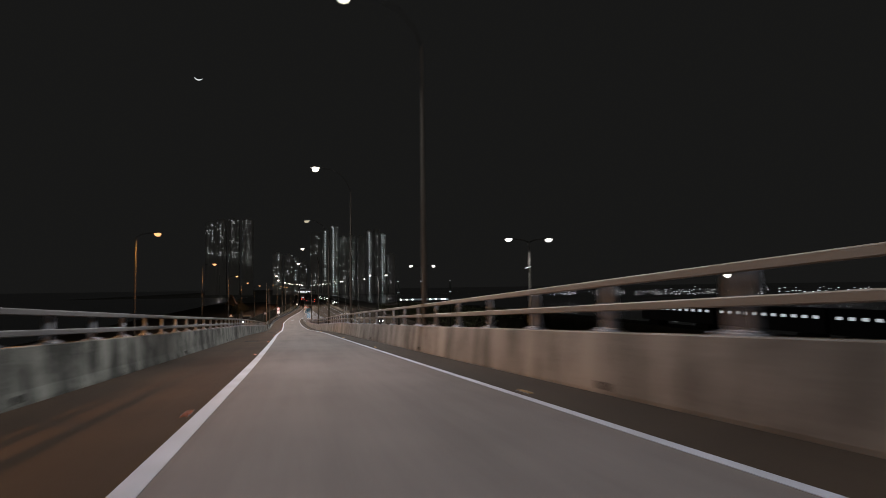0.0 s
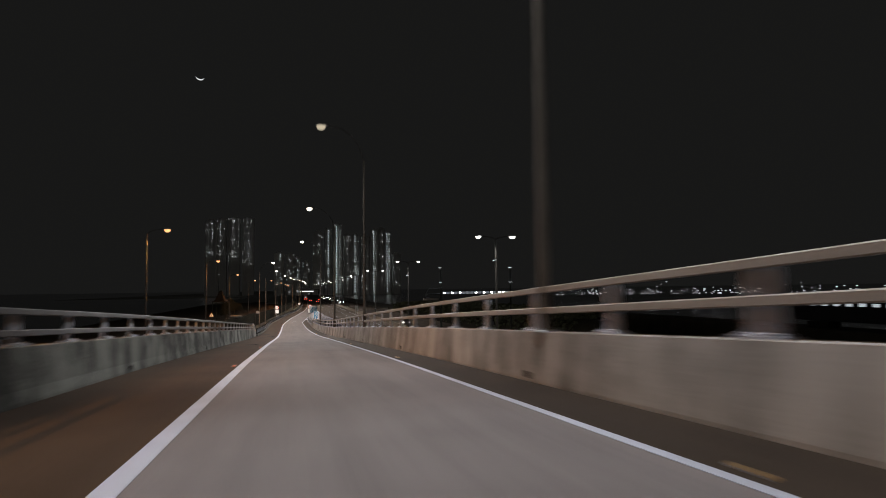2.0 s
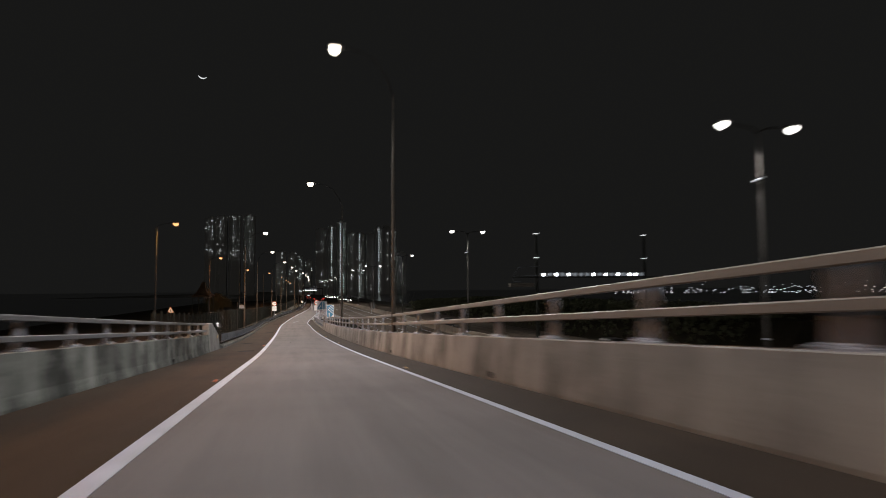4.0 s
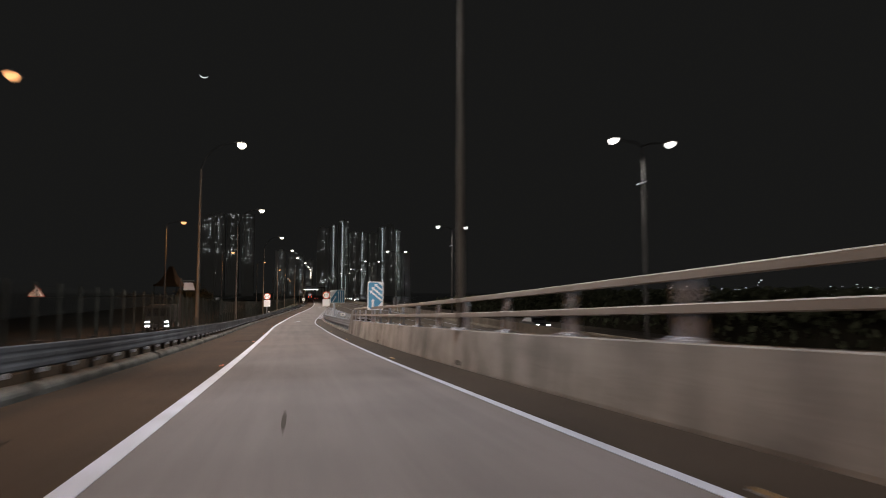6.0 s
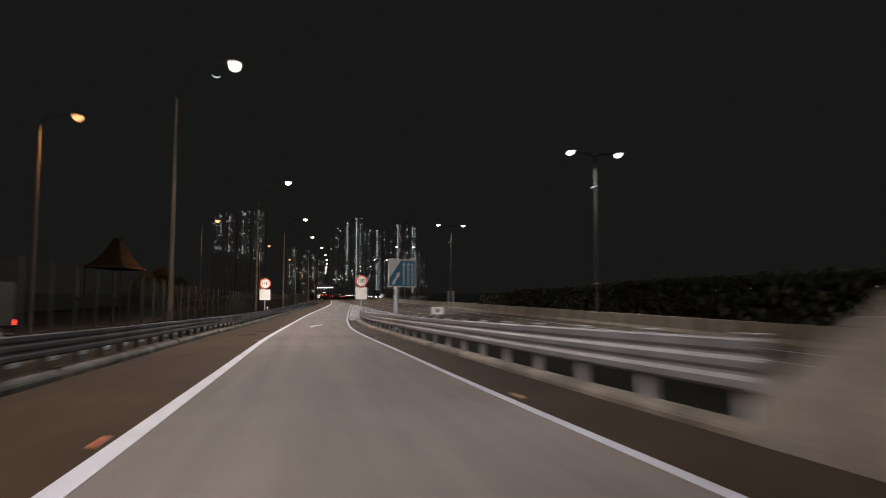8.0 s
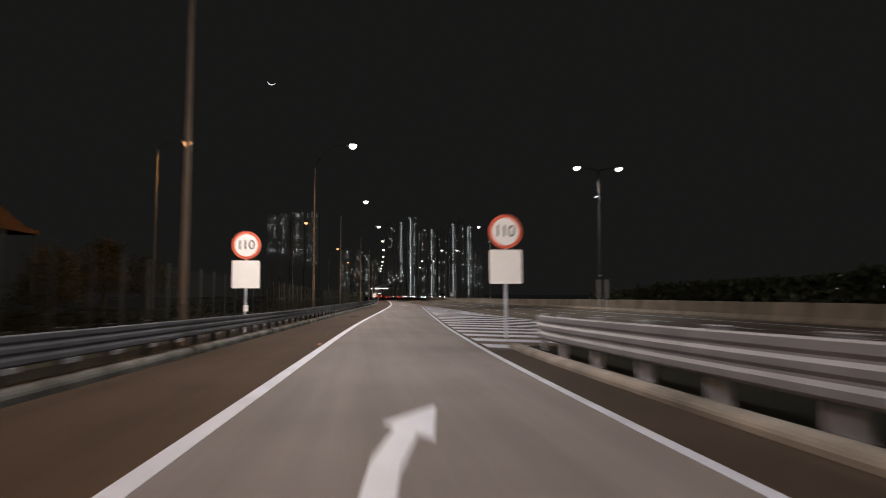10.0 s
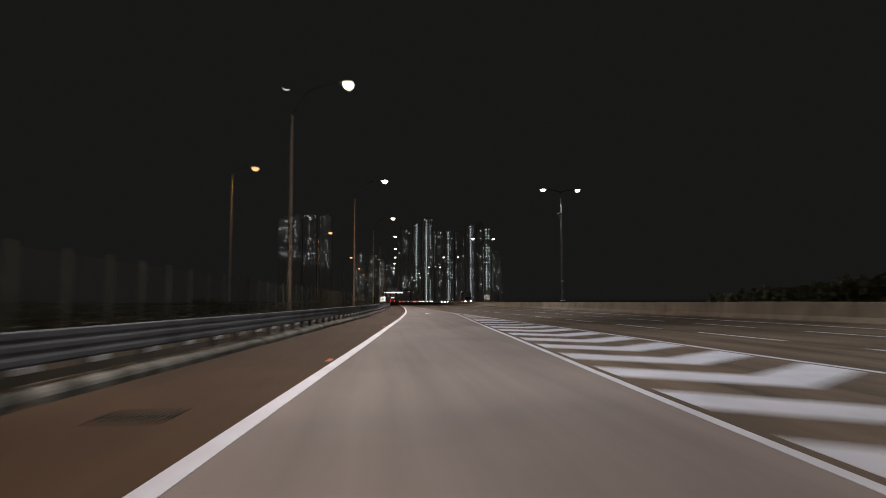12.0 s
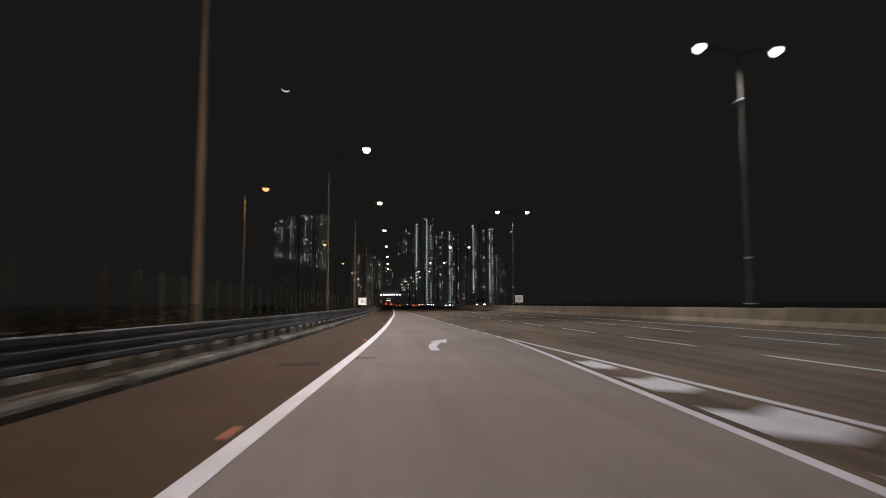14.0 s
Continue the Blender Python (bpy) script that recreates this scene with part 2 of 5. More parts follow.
def box(bm, x, y, z, sx, sy, sz, bevel=0.0, rot=None):
    r = bmesh.ops.create_cube(bm, size=1.0)
    vs = r["verts"]
    bmesh.ops.scale(bm, vec=(sx, sy, sz), verts=vs)
    if bevel:
        es = {e for v in vs for e in v.link_edges}
        r2 = bmesh.ops.bevel(bm, geom=list(es), offset=bevel, segments=2, affect="EDGES", profile=0.6)
        vs = list({v for f in r2["faces"] for v in f.verts} | {v for v in vs if v.is_valid})
    if rot is not None:
        bmesh.ops.rotate(bm, cent=(0, 0, 0), matrix=rot, verts=vs)
    bmesh.ops.translate(bm, vec=(x, y, z), verts=vs)
    return vs


def tube(bm, a, b, r1, r2, n=10, caps=True):
    a, b = Vector(a), Vector(b)
    q = (b - a).to_track_quat("Z", "Y")
    rings = []
    for p, r in ((a, r1), (b, r2)):
        rings.append([bm.verts.new(p + q @ Vector((r * math.cos(2 * math.pi * i / n), r * math.sin(2 * math.pi * i / n), 0))) for i in range(n)])
    for i in range(n):
        bm.faces.new((rings[0][i], rings[0][(i + 1) % n], rings[1][(i + 1) % n], rings[1][i]))
    if caps:
        bm.faces.new([bm.verts.new(v.co) for v in rings[0][::-1]])
        bm.faces.new([bm.verts.new(v.co) for v in rings[1]])


def bent(bm, pts, radii, n=8):
    for (a, b), (r1, r2) in zip(zip(pts[:-1], pts[1:]), zip(radii[:-1], radii[1:])):
        tube(bm, a, b, r1, r2, n)


def plate(bm, pts, y0, y1):
    """A flat plate with the outline pts in x and z, between y0 and y1."""
    f = [bm.verts.new((x, y0, z)) for x, z in pts]
    b = [bm.verts.new((x, y1, z)) for x, z in pts]
    n = len(pts)
    bm.faces.new(f)
    bm.faces.new(b[::-1])
    for i in range(n):
        bm.faces.new((f[(i + 1) % n], f[i], b[i], b[(i + 1) % n]))


def recalc(bm):
    bmesh.ops.recalc_face_normals(bm, faces=bm.faces[:])
    return bm


def sweep(profile, ys, fx, fz, closed=True, caps=True):
    """Cross-section points (across, up) carried along y on the line fx(y), fz(y)."""
    bm = bmesh.new()
    rings = []
    for y in ys:
        h = math.atan2(fx(y + 0.5) - fx(y - 0.5), 1.0)
        x0, z0 = fx(y), fz(y)
        rings.append([bm.verts.new((x0 + u * math.cos(h), y - u * math.sin(h), z0 + w)) for u, w in profile])
    n = len(profile)
    for a, b in zip(rings[:-1], rings[1:]):
        for i in range(n if closed else n - 1):
            j = (i + 1) % n
            bm.faces.new((a[i], a[j], b[j], b[i]))
    if closed and caps:
        bm.faces.new(rings[0][::-1])
        bm.faces.new(rings[-1])
    return recalc(bm)


def steps(a, b, d):
    n = max(1, int(round((b - a) / d)))
    return [a + (b - a) * i / n for i in range(n + 1)]


def eased(ys, vs, half=7.0):
    """A smooth curve through the knots."""
    ys, vs = np.array(ys, float), np.array(vs, float)
    off = np.linspace(-half, half, 9)
    lo, hi = vs[1] - vs[0], vs[-1] - vs[-2]

    def f(y):
        q = y + off
        v = np.interp(q, ys, vs)
        v = np.where(q < ys[0], vs[0] + (q - ys[0]) * lo / (ys[1] - ys[0]), v)
        v = np.where(q > ys[-1], vs[-1] + (q - ys[-1]) * hi / (ys[-1] - ys[-2]), v)
        return float(v.mean())

    return f


# ---- lines of the plan ----
RAMP_Z = eased((-60, 0, 18.9, 37.8, 56.9, 80, 104.7, 114.2, 123.8, 133.4, 143, 152.6, 162, 171.5, 195, 219, 240, 1300),
               (3.2, 0.0, -1.03, -2.03, -3.03, -4.42, -5.92, -6.41, -6.86, -7.26, -7.59, -7.93, -8.24, -8.50, -9.05, -9.30, -9.30, -9.30), 5)
LEFT_LINE = eased((-60, 0, 19, 38, 57, 80, 105, 124, 143, 162, 171, 180, 195, 219, 228, 238, 247, 257, 266, 285, 300, 331, 380, 450, 1300),
                  (-1.2, -1.19, -1.14, -1.26, -1.46, -1.68, -1.80, -2.04, -2.24, -2.50, -2.57, -2.60, -2.30, -1.32, -0.68, 0.11, 0.86, 1.61, 2.35, 3.62, 4.35, 5.5, 6.65, 8.0, 8.2), 5)
RIGHT_LINE = eased((-60, 0, 19, 38, 57, 80, 105, 124, 143, 162, 171, 180, 190, 205, 219, 228, 238, 247, 257, 266, 275, 286, 300, 1300),
                   (3.35, 3.35, 3.27, 3.12, 2.95, 2.85, 2.62, 2.37, 2.03, 1.89, 1.89, 1.72, 1.75, 2.4, 3.3, 3.95, 4.65, 5.35, 6.06, 6.78, 7.5, 8.22, 8.0, 8.2), 4)
MAIN_Z = eased((-200, 0, 50, 100, 140, 1300), (-6.0, -7.2, -7.9, -8.7, -9.3, -9.3), 12)
MAIN_LEFT = eased((-200, 190, 215, 229, 233, 240, 250, 256, 271, 286, 300, 1300), (10.6, 10.6, 10.3, 9.7, 9.35, 9.08, 9.10, 8.92, 8.66, 8.32, 8.1, 8.2), 4)
SIDE_Z = eased((-60, 59, 101, 143, 188, 231, 278, 1300), (-3.0, -5.8, -7.0, -8.1, -9.2, -9.8, -9.4, -9.6), 10)
SHOULDER = eased((-60, 24, 40, 120, 140, 176, 200, 230, 270, 1300), (2.92, 2.92, 2.75, 2.65, 2.62, 2.88, 3.0, 2.9, 2.78, 2.75), 5)
LEFT_EDGE = lambda y: LEFT_LINE(y) - SHOULDER(y)
RIGHT_EDGE = lambda y: RIGHT_LINE(y) + 1.2
MEDIAN_X = 21.0


def cross_z(x, y):
    """Height of the main carriageway, which rises a little towards the median."""
    return MAIN_Z(y) + 0.010 * max(0.0, x - 8.6)


# ---- ground and roads ----
def ground():
    verts = [(-4800, -4800, -11.2), (4800, -4800, -11.2), (4800, 4800, -11.2), (-4800, 4800, -11.2)]
    tagged(raw("ground", verts, [(0, 1, 2, 3)], LAND), "dark flat land reaching the horizon at night", "ground", kind="structure")


def water():
    # the two left sheets are added to mirror the sky and lift far ground
    for x0, x1 in ((58, 4700), (-4700, -300)):
        verts = [(x0, -4700, -11.0), (x1, -4700, -11.0), (x1, 4700, -11.0), (x0, 4700, -11.0)]
        tagged(raw("water", verts, [(0, 1, 2, 3)], WATER), "dark calm harbour water at night", "water", kind="structure")
    verts = [(-300, -4700, -11.0), (-62, -4700, -11.0), (-62, 900, -11.0), (-300, 900, -11.0)]
    tagged(raw("water", verts, [(0, 1, 2, 3)], WATER), "added water sheet beyond the side road, mirroring the sky tone", "water", kind="structure")


def ramp_road():
    root = thing("ramp_road", pose(0, 0, 0), "grey asphalt slip road descending to the expressway", "road", kind="structure")

    def strip(name, fa, fb, mat, label, lift=0.0, y0=-60, y1=300):
        verts, faces = [], []
        yy = steps(y0, y1, 2.0)
        for y in yy:
            verts += [(fa(y), y, RAMP_Z(y) + lift), (fb(y), y, RAMP_Z(y) + lift)]
        for i in range(len(yy) - 1):
            faces.append((2 * i, 2 * i + 1, 2 * i + 3, 2 * i + 2))
        return raw(name, verts, faces, mat, root, label)

    # one asphalt; the tones imitate headlight light on the lane
    strip("shoulder", LEFT_EDGE, LEFT_LINE, ASPHALT, "asphalt hard strip, coloured darker outside the headlight beam", 0.0, -60, 900)
    strip("lane", LEFT_LINE, RIGHT_LINE, ASPHALT_HEADLIT, "asphalt lane with headlight glow in its pale colour", 0.0, -60, 900)
    strip("edge_strip", RIGHT_LINE, lambda y: RIGHT_LINE(y) + 1.3, ASPHALT_OFF_BEAM, "asphalt edge strip, coloured darkest outside the headlight beam", 0.0, -60, 206)
    strip("gore", RIGHT_LINE, MAIN_LEFT, ASPHALT_MAIN, "asphalt of the painted gore", 0.0, 206, 286)
    rng = random.Random(3)
    for x, y, w, d in ((3.55, 279.9, 0.75, 0.34), (-0.53, 121.9, 0.06, 1.6)):
        n = 16
        ring = [(x + w / 2 * math.cos(6.283 * k / n) * rng.uniform(0.8, 1.1), y + d / 2 * math.sin(6.283 * k / n) * rng.uniform(0.8, 1.1)) for k in range(n)]
        raw("tar_patch", [(px, py, RAMP_Z(py) + 0.003) for px, py in ring], [tuple(range(n))], TAR, root, "dark worn tar patch")
    # body of the ramp below the deck
    for name, f, s in (("retaining_wall", lambda y: RIGHT_EDGE(y) + 0.32, 1), ("retaining_wall", lambda y: LEFT_EDGE(y) - 0.32, -1)):
        verts, faces = [], []
        yy = steps(-60, 156 if s > 0 else 112, 4.0)
        for y in yy:
            verts += [(f(y), y, RAMP_Z(y) - 0.02), (f(y), y, -11.3)]
        for i in range(len(yy) - 1):
            q = (2 * i, 2 * i + 1, 2 * i + 3, 2 * i + 2)
            faces.append(q if s < 0 else q[::-1])
        raw(name, verts, faces, CONCRETE, root)
    return root


def lane_marks():
    """Painted lines, each a thin raised film."""
    root = thing("road_marking", pose(0, 0, 0), "white painted lines, chevrons and arrows on asphalt", "road marking", kind="structure")

    def line(name, f, fz, w, y0, y1, lift=0.005, d=2.0):
        return part(name, sweep(((-w / 2, 0), (-w / 2, lift), (w / 2, lift), (w / 2, 0)), steps(y0, y1, d), f, fz, closed=False), PAINT, root)

    line("edge_line", LEFT_LINE, RAMP_Z, 0.21, -60, 900)
    line("edge_line", RIGHT_LINE, RAMP_Z, 0.13, -60, 286)
    line("edge_line", MAIN_LEFT, RAMP_Z, 0.13, 206, 286)
    line("edge_line", lambda y: MAIN_LEFT(y), lambda y: cross_z(9, y), 0.13, -60, 206)
    y = 287.0
    while y < 420:
        line("dash", lambda q: RIGHT_LINE(q), RAMP_Z, 0.15, y, y + 1.0)
        y += 2.6
    # lane dashes on the main carriageway
    for x0, y in ((12.3, 20.85), (15.85, 20.1)):
        while y < 480:
            line("dash", lambda q, x0=x0: x0 + 0.0 * q, lambda q, x0=x0: cross_z(x0, q), 0.11, y, y + 4.5)
            y += 7.45
    line("edge_line", lambda q: 18.9, lambda q: cross_z(18.9, q), 0.14, -60, 700, d=8)
    # chevron bars in the gore
    y = 206.94
    while y < 279.5:
        a, b = RIGHT_LINE(y) + 0.2, MAIN_LEFT(y) - 0.2
        if b - a > 0.35:
            t = 1.28
            mid = (a + b) / 2
            back = 0.76 * (mid - a)
            ring = [(a, y), (mid, y - back), (b, y), (b, y + t), (mid, y + t - back), (a, y + t)]
            # the bar's ends follow the two lines
            ring[5] = (RIGHT_LINE(y + t) + 0.2, y + t)
            ring[3] = (MAIN_LEFT(y + t) - 0.2, y + t)
            bm = bmesh.new()
            vs = [bm.verts.new((px, py, RAMP_Z(py) + 0.006)) for px, py in ring]
            bm.faces.new((vs[0], vs[1], vs[4], vs[5]))
            bm.faces.new((vs[1], vs[2], vs[3], vs[4]))
            r = bmesh.ops.extrude_face_region(bm, geom=bm.faces[:])
            bmesh.ops.translate(bm, vec=(0, 0, -0.005), verts=[v for v in r["geom"] if isinstance(v, bmesh.types.BMVert)])
            part("chevron_bar", recalc(bm), PAINT, root)
        y += 2.81
    # merge arrows: a bent stem and a head that points to the right
    for ax, ay in ((5.37, 281.8), (-0.60, 193.3)):
        bm = bmesh.new()
        lft = [bm.verts.new((ax + u, ay + w, 0.006)) for u, w in ((-0.12, 0.0), (-0.10, 1.1), (0.0, 2.2), (0.26, 3.45))]
        rgt = [bm.verts.new((ax + u, ay + w, 0.006)) for u, w in ((0.12, 0.0), (0.13, 1.0), (0.22, 1.9), (0.46, 3.12))]
        for i in range(3):
            bm.faces.new((lft[i], rgt[i], rgt[i + 1], lft[i + 1]))
        bm.faces.new([bm.verts.new((ax + u, ay + w, 0.0065)) for u, w in ((0.13, 3.68), (0.58, 2.85), (0.82, 4.7))])
        for v in bm.verts:
            v.co.z += RAMP_Z(v.co.y)
        part("arrow", recalc(bm), PAINT, root)
    return root


def main_road():
    root = thing("main_road", pose(0, 0, 0), "wide asphalt expressway beside the slip road", "road", kind="structure")

    def slab(name, fa, fb, za, zb, y0, y1, mat, lab=""):
        yy = steps(y0, y1, 6.0)
        verts, faces = [], []
        for y in yy:
            verts += [(fa(y), y, za(y)), (fb(y), y, zb(y))]
        for i in range(len(yy) - 1):
            faces.append((2 * i, 2 * i + 1, 2 * i + 3, 2 * i + 2))
        raw(name, verts, faces, mat, root, lab)

    xs = lambda y: MAIN_LEFT(y)
    slab("carriageway", xs, lambda y: MEDIAN_X, lambda y: cross_z(8.6, y) if y > 206 else cross_z(9, y) - 0.002, lambda y: cross_z(MEDIAN_X, y), -200, 1000, ASPHALT_MAIN, "asphalt lanes towards the towers")
    slab("carriageway", lambda y: MEDIAN_X, lambda y: 36.5, lambda y: cross_z(MEDIAN_X, y), lambda y: cross_z(MEDIAN_X, y) - 0.35, -200, 1000, ASPHALT_MAIN, "asphalt lanes of the opposite direction")
    slab("carriageway", lambda y: -18.5, lambda y: -9.8, SIDE_Z, SIDE_Z, -60, 420, ASPHALT, "asphalt side road under sodium lamps")
    return root


def verges():
    def slab(name, fa, fb, za, zb, y0, y1, label, mat=EARTH):
        yy = steps(y0, y1, 4.0)
        verts, faces = [], []
        n = 4
        for y in yy:
            for k in range(n + 1):
                u = k / n
                x = fa(y) + (fb(y) - fa(y)) * u
                dz = 0.0 if k in (0, n) else 0.06 * noise.noise(Vector((x * 0.6, y * 0.35, 3.0)))
                verts.append((x, y, za(y) + (zb(y) - za(y)) * u + dz))
        for i in range(len(yy) - 1):
            for k in range(n):
                a = i * (n + 1) + k
                faces.append((a, a + 1, a + n + 2, a + n + 1))
        tagged(raw(name, verts, faces, mat), label, "verge", kind="structure")

    slab("verge_left", lambda y: -9.8 if y < 240 else min(-9.8 + (y - 240) * 0.06, LEFT_EDGE(y) - 5.0), lambda y: LEFT_EDGE(y) - 1.5, SIDE_Z, lambda y: RAMP_Z(y) + 0.10, 115, 900, "rough earth verge beside the guardrail")
    slab("verge_near", lambda y: LEFT_EDGE(y) - 1.5, lambda y: LEFT_EDGE(y) - 0.10, lambda y: RAMP_Z(y) + 0.10, lambda y: RAMP_Z(y) + 0.17, 115, 900, "earth strip behind the guardrail, shade put into its near-black colour", EARTH_SHADED)
    slab("verge_far_left", lambda y: -62.0, lambda y: -18.5, lambda y: -11.05, SIDE_Z, -60, 500, "dark planted bank beyond the side road")
    slab("island", lambda y: RIGHT_LINE(y) + 1.3 - 0.5 * min(1.0, max(0.0, (y - 186) / 18.0)), lambda y: MAIN_LEFT(y) - 0.3, lambda y: RAMP_Z(y) + 0.11, lambda y: cross_z(9, y) + 0.03, 156, 206, "earth island between slip road and expressway", EARTH_SHADED)
    slab("verge_right", lambda y: RIGHT_LINE(y) + 1.5, lambda y: MAIN_LEFT(y) - 0.3, lambda y: min(cross_z(9, y), RAMP_Z(y) - 0.4), lambda y: cross_z(9, y) + 0.03, -60, 156, "earth strip below the bridge parapet", EARTH_SHADED)


# ---- parapets ----
def parapet(name, edge, side, y0, y1, panel, gap_post, post0, low, high, mat, label, toe, rail_mat=RAIL_PAINT, post_mat=GALV, slot0=8.27, slot_gap=13.38):
    """Concrete wall in panels with two steel rails on posts. side: +1 stands on the right of the lane."""
    root = thing(name, pose(0, 0, 0), label, "parapet", kind="structure")
    s = side
    prof = [(0.0, -0.05), (0.0, 0.05), (s * toe, 0.24), (s * 0.09, 0.905), (s * 0.105, 0.92), (s * 0.375, 0.92), (s * 0.39, 0.905), (s * 0.40, -0.05)]
    y = y0
    while y < y1 - 0.1:
        e = min(y + panel, y1)
        part("panel", sweep(prof, steps(y + 0.008, e - 0.008, 1.6), edge, RAMP_Z), mat, root)
        y = e
    for z0, z1 in (low, high):
        m = 0.015
        pr = [(s * 0.14, z0 + m), (s * 0.14, z1 - m), (s * (0.14 + m), z1), (s * (0.205 - m), z1), (s * 0.205, z1 - m), (s * 0.205, z0 + m), (s * (0.205 - m), z0), (s * (0.14 + m), z0)]
        part("rail", sweep(pr, steps(y0 - 0.0, y1 - 0.6 if z0 > 1.3 else y1 - 0.4, 2.0), edge, RAMP_Z), rail_mat, root, "grey painted steel rail")
    y = slot0
    while y < y1 - 1:
        bm = bmesh.new()
        box(bm, edge(y) + s * 0.03, y, RAMP_Z(y) + 0.12, 0.066, 0.3, 0.12, 0.01)
        part("drain_slot", bm, SIGN_BLACK, root, "dark drain opening at the foot")
        y += slot_gap
    # one post mesh for all
    bm = bmesh.new()
    zt = high[1] - 0.05
    n = 6
    fr, bk = [], []
    for k in range(n + 1):
        u = k / n
        z = 0.935 + (zt - 0.935) * u
        w = 0.105 - 0.025 * u
        dep = 0.10 - 0.035 * u
        fr.append([bm.verts.new(p) for p in ((-dep * 0 + 0.0, -w, z), (0.0, w, z), (dep, w, z), (dep, -w, z))])
    for a, b in zip(fr[:-1], fr[1:]):
        for i in range(4):
            bm.faces.new((a[i], a[(i + 1) % 4], b[(i + 1) % 4], b[i]))
    bm.faces.new(fr[0][::-1])
    bm.faces.new(fr[-1])
    box(bm, 0.03, 0, 0.936, 0.26, 0.44, 0.034)
    box(bm, 0.03, 0, 0.965, 0.18, 0.30, 0.03, 0.008)
    for dx in (-0.05, 0.11):
        for dy in (-0.1, 0.1):
            tube(bm, (dx, dy, 0.94), (dx, dy, 0.975), 0.016, 0.014, 6)
    recalc(bm)
    me = bpy.data.meshes.new("post")
    bm.to_mesh(me)
    bm.free()
    me.materials.append(post_mat)
    y = post0
    while y < y1 - 0.4:
        x = edge(y) + s * 0.208
        shared("post", me, root, pose(x, y, RAMP_Z(y), 0, 0, 0 if s > 0 else 180))
        y += gap_post
    return root


def end_block(name, edge, s, prof, label):
    """Concrete end of a parapet with a sloped top, where its rails come down."""
    root = thing(name, pose(0, 0, 0), label, "parapet", kind="structure")
    bm = bmesh.new()
    n = len(prof)
    for lo, hi in ((0.0, 0.42),):
        a = [bm.verts.new((edge(y) + s * (lo + 0.03 + 0.05 * z), y, RAMP_Z(y) + z - 0.03)) for y, z in prof]
        b = [bm.verts.new((edge(y) + s * hi, y, RAMP_Z(y) + z - 0.03)) for y, z in prof]
        bm.faces.new(a)
        bm.faces.new(b[::-1])
        for i in range(n):
            bm.faces.new((a[i], b[i], b[(i + 1) % n], a[(i + 1) % n]))
    recalc(bm)
    bmesh.ops.bevel(bm, geom=bm.edges[:], offset=0.02, segments=2, affect="EDGES", profile=0.6)
    part("block", bm, CONCRETE, root)
    return root


def beam_profile(s, z0, z1, deep=1.0):
    """Corrugated guardrail section, front towards the road."""
    h = z1 - z0
    f = [(0.0, 0.00), (0.02, 0.03), (0.036, 0.08), (0.038, 0.22), (0.016, 0.31), (0.016, 0.37), (0.036, 0.45), (0.038, 0.58), (0.016, 0.66), (0.016, 0.71), (0.036, 0.79), (0.038, 0.95), (0.028, 0.99), (0.018, 1.0)]
    f = [(0.038 - (0.038 - d) * deep if 0.05 < v < 0.97 else d, v) for d, v in f]
    front = [(-s * d, z0 + h * v) for d, v in f]
    back = [(-s * (d - 0.006), z0 + h * v) for d, v in reversed(f)]
    return front + back


def guardrail(name, fx, fz, side, y0, y1, gap, mat, label, z0=0.34, z1=0.86, post_mat=GALV, deep=1.0, clip=False):
    root = thing(name, pose(0, 0, 0), label, "guardrail", kind="structure")
    y = y0
    while y < y1 - 0.1:
        e = min(y + 4.0, y1)
        part("beam", sweep(beam_profile(side, z0, z1, deep), steps(y, e - 0.004, 1.0), fx, fz), mat, root)
        y = e
    bm = bmesh.new()
    s = side
    tall = z1 + 0.03
    mid, run = (tall - 0.5) / 2, tall + 0.5
    box(bm, s * 0.10, 0, mid, 0.11, 0.007, run)
    box(bm, s * 0.047, 0, mid, 0.008, 0.09, run)
    box(bm, s * 0.153, 0, mid, 0.008, 0.09, run)
    box(bm, s * 0.02, 0, (z0 + z1) / 2, 0.05, 0.12, 0.34, 0.006)
    box(bm, s * 0.10, 0, tall + 0.006, 0.16, 0.13, 0.012)
    me = bpy.data.meshes.new("post")
    bm.to_mesh(me)
    bm.free()
    me.materials.append(post_mat)
    # steel clip under the beam at each post
    bm = bmesh.new()
    box(bm, -s * 0.04, 0, z0 - 0.03, 0.07, 0.16, 0.075, 0.006)
    ear = bpy.data.meshes.new("clip")
    bm.to_mesh(ear)
    bm.free()
    ear.materials.append(GALV_DULL)
    y = y0 + 0.3
    n = 0
    while y < y1 - 0.2 and n < 290:
        at = pose(fx(y), y, fz(y), 0, 0, -math.degrees(math.atan(fx(y + 0.5) - fx(y - 0.5))))
        shared("post", me, root, at)
        if clip:
            shared("clip", ear, root, at)
        y += gap
        n += 1
    return root


def kerbs(name, fx, fz, side, y0, y1, w, h, label, mat, piece=1.2, far=None, back=0.0, inlet=0.0):
    root = thing(name, pose(0, 0, 0), label, "kerb", kind="structure")
    s = side
    prof = [(0.0, -0.06), (0.0, h * 0.45), (s * 0.02, h * 0.7), (s * 0.06, h * 0.9), (s * 0.12, h), (s * w, h + back), (s * w, -0.06)]
    y = y0
    n = 0
    while y < y1 and n < 280:
        short = 0.3 if inlet and (y - 114.0) % inlet < piece else 0.0
        part("kerb_stone", sweep(prof, [y + 0.006, y + piece - 0.006 - short], fx, fz), mat, root)
        y += piece
        n += 1
    if far and y < far:
        part("kerb_run", sweep(prof, steps(y, far, 6.0), fx, fz), mat, root)
    return root


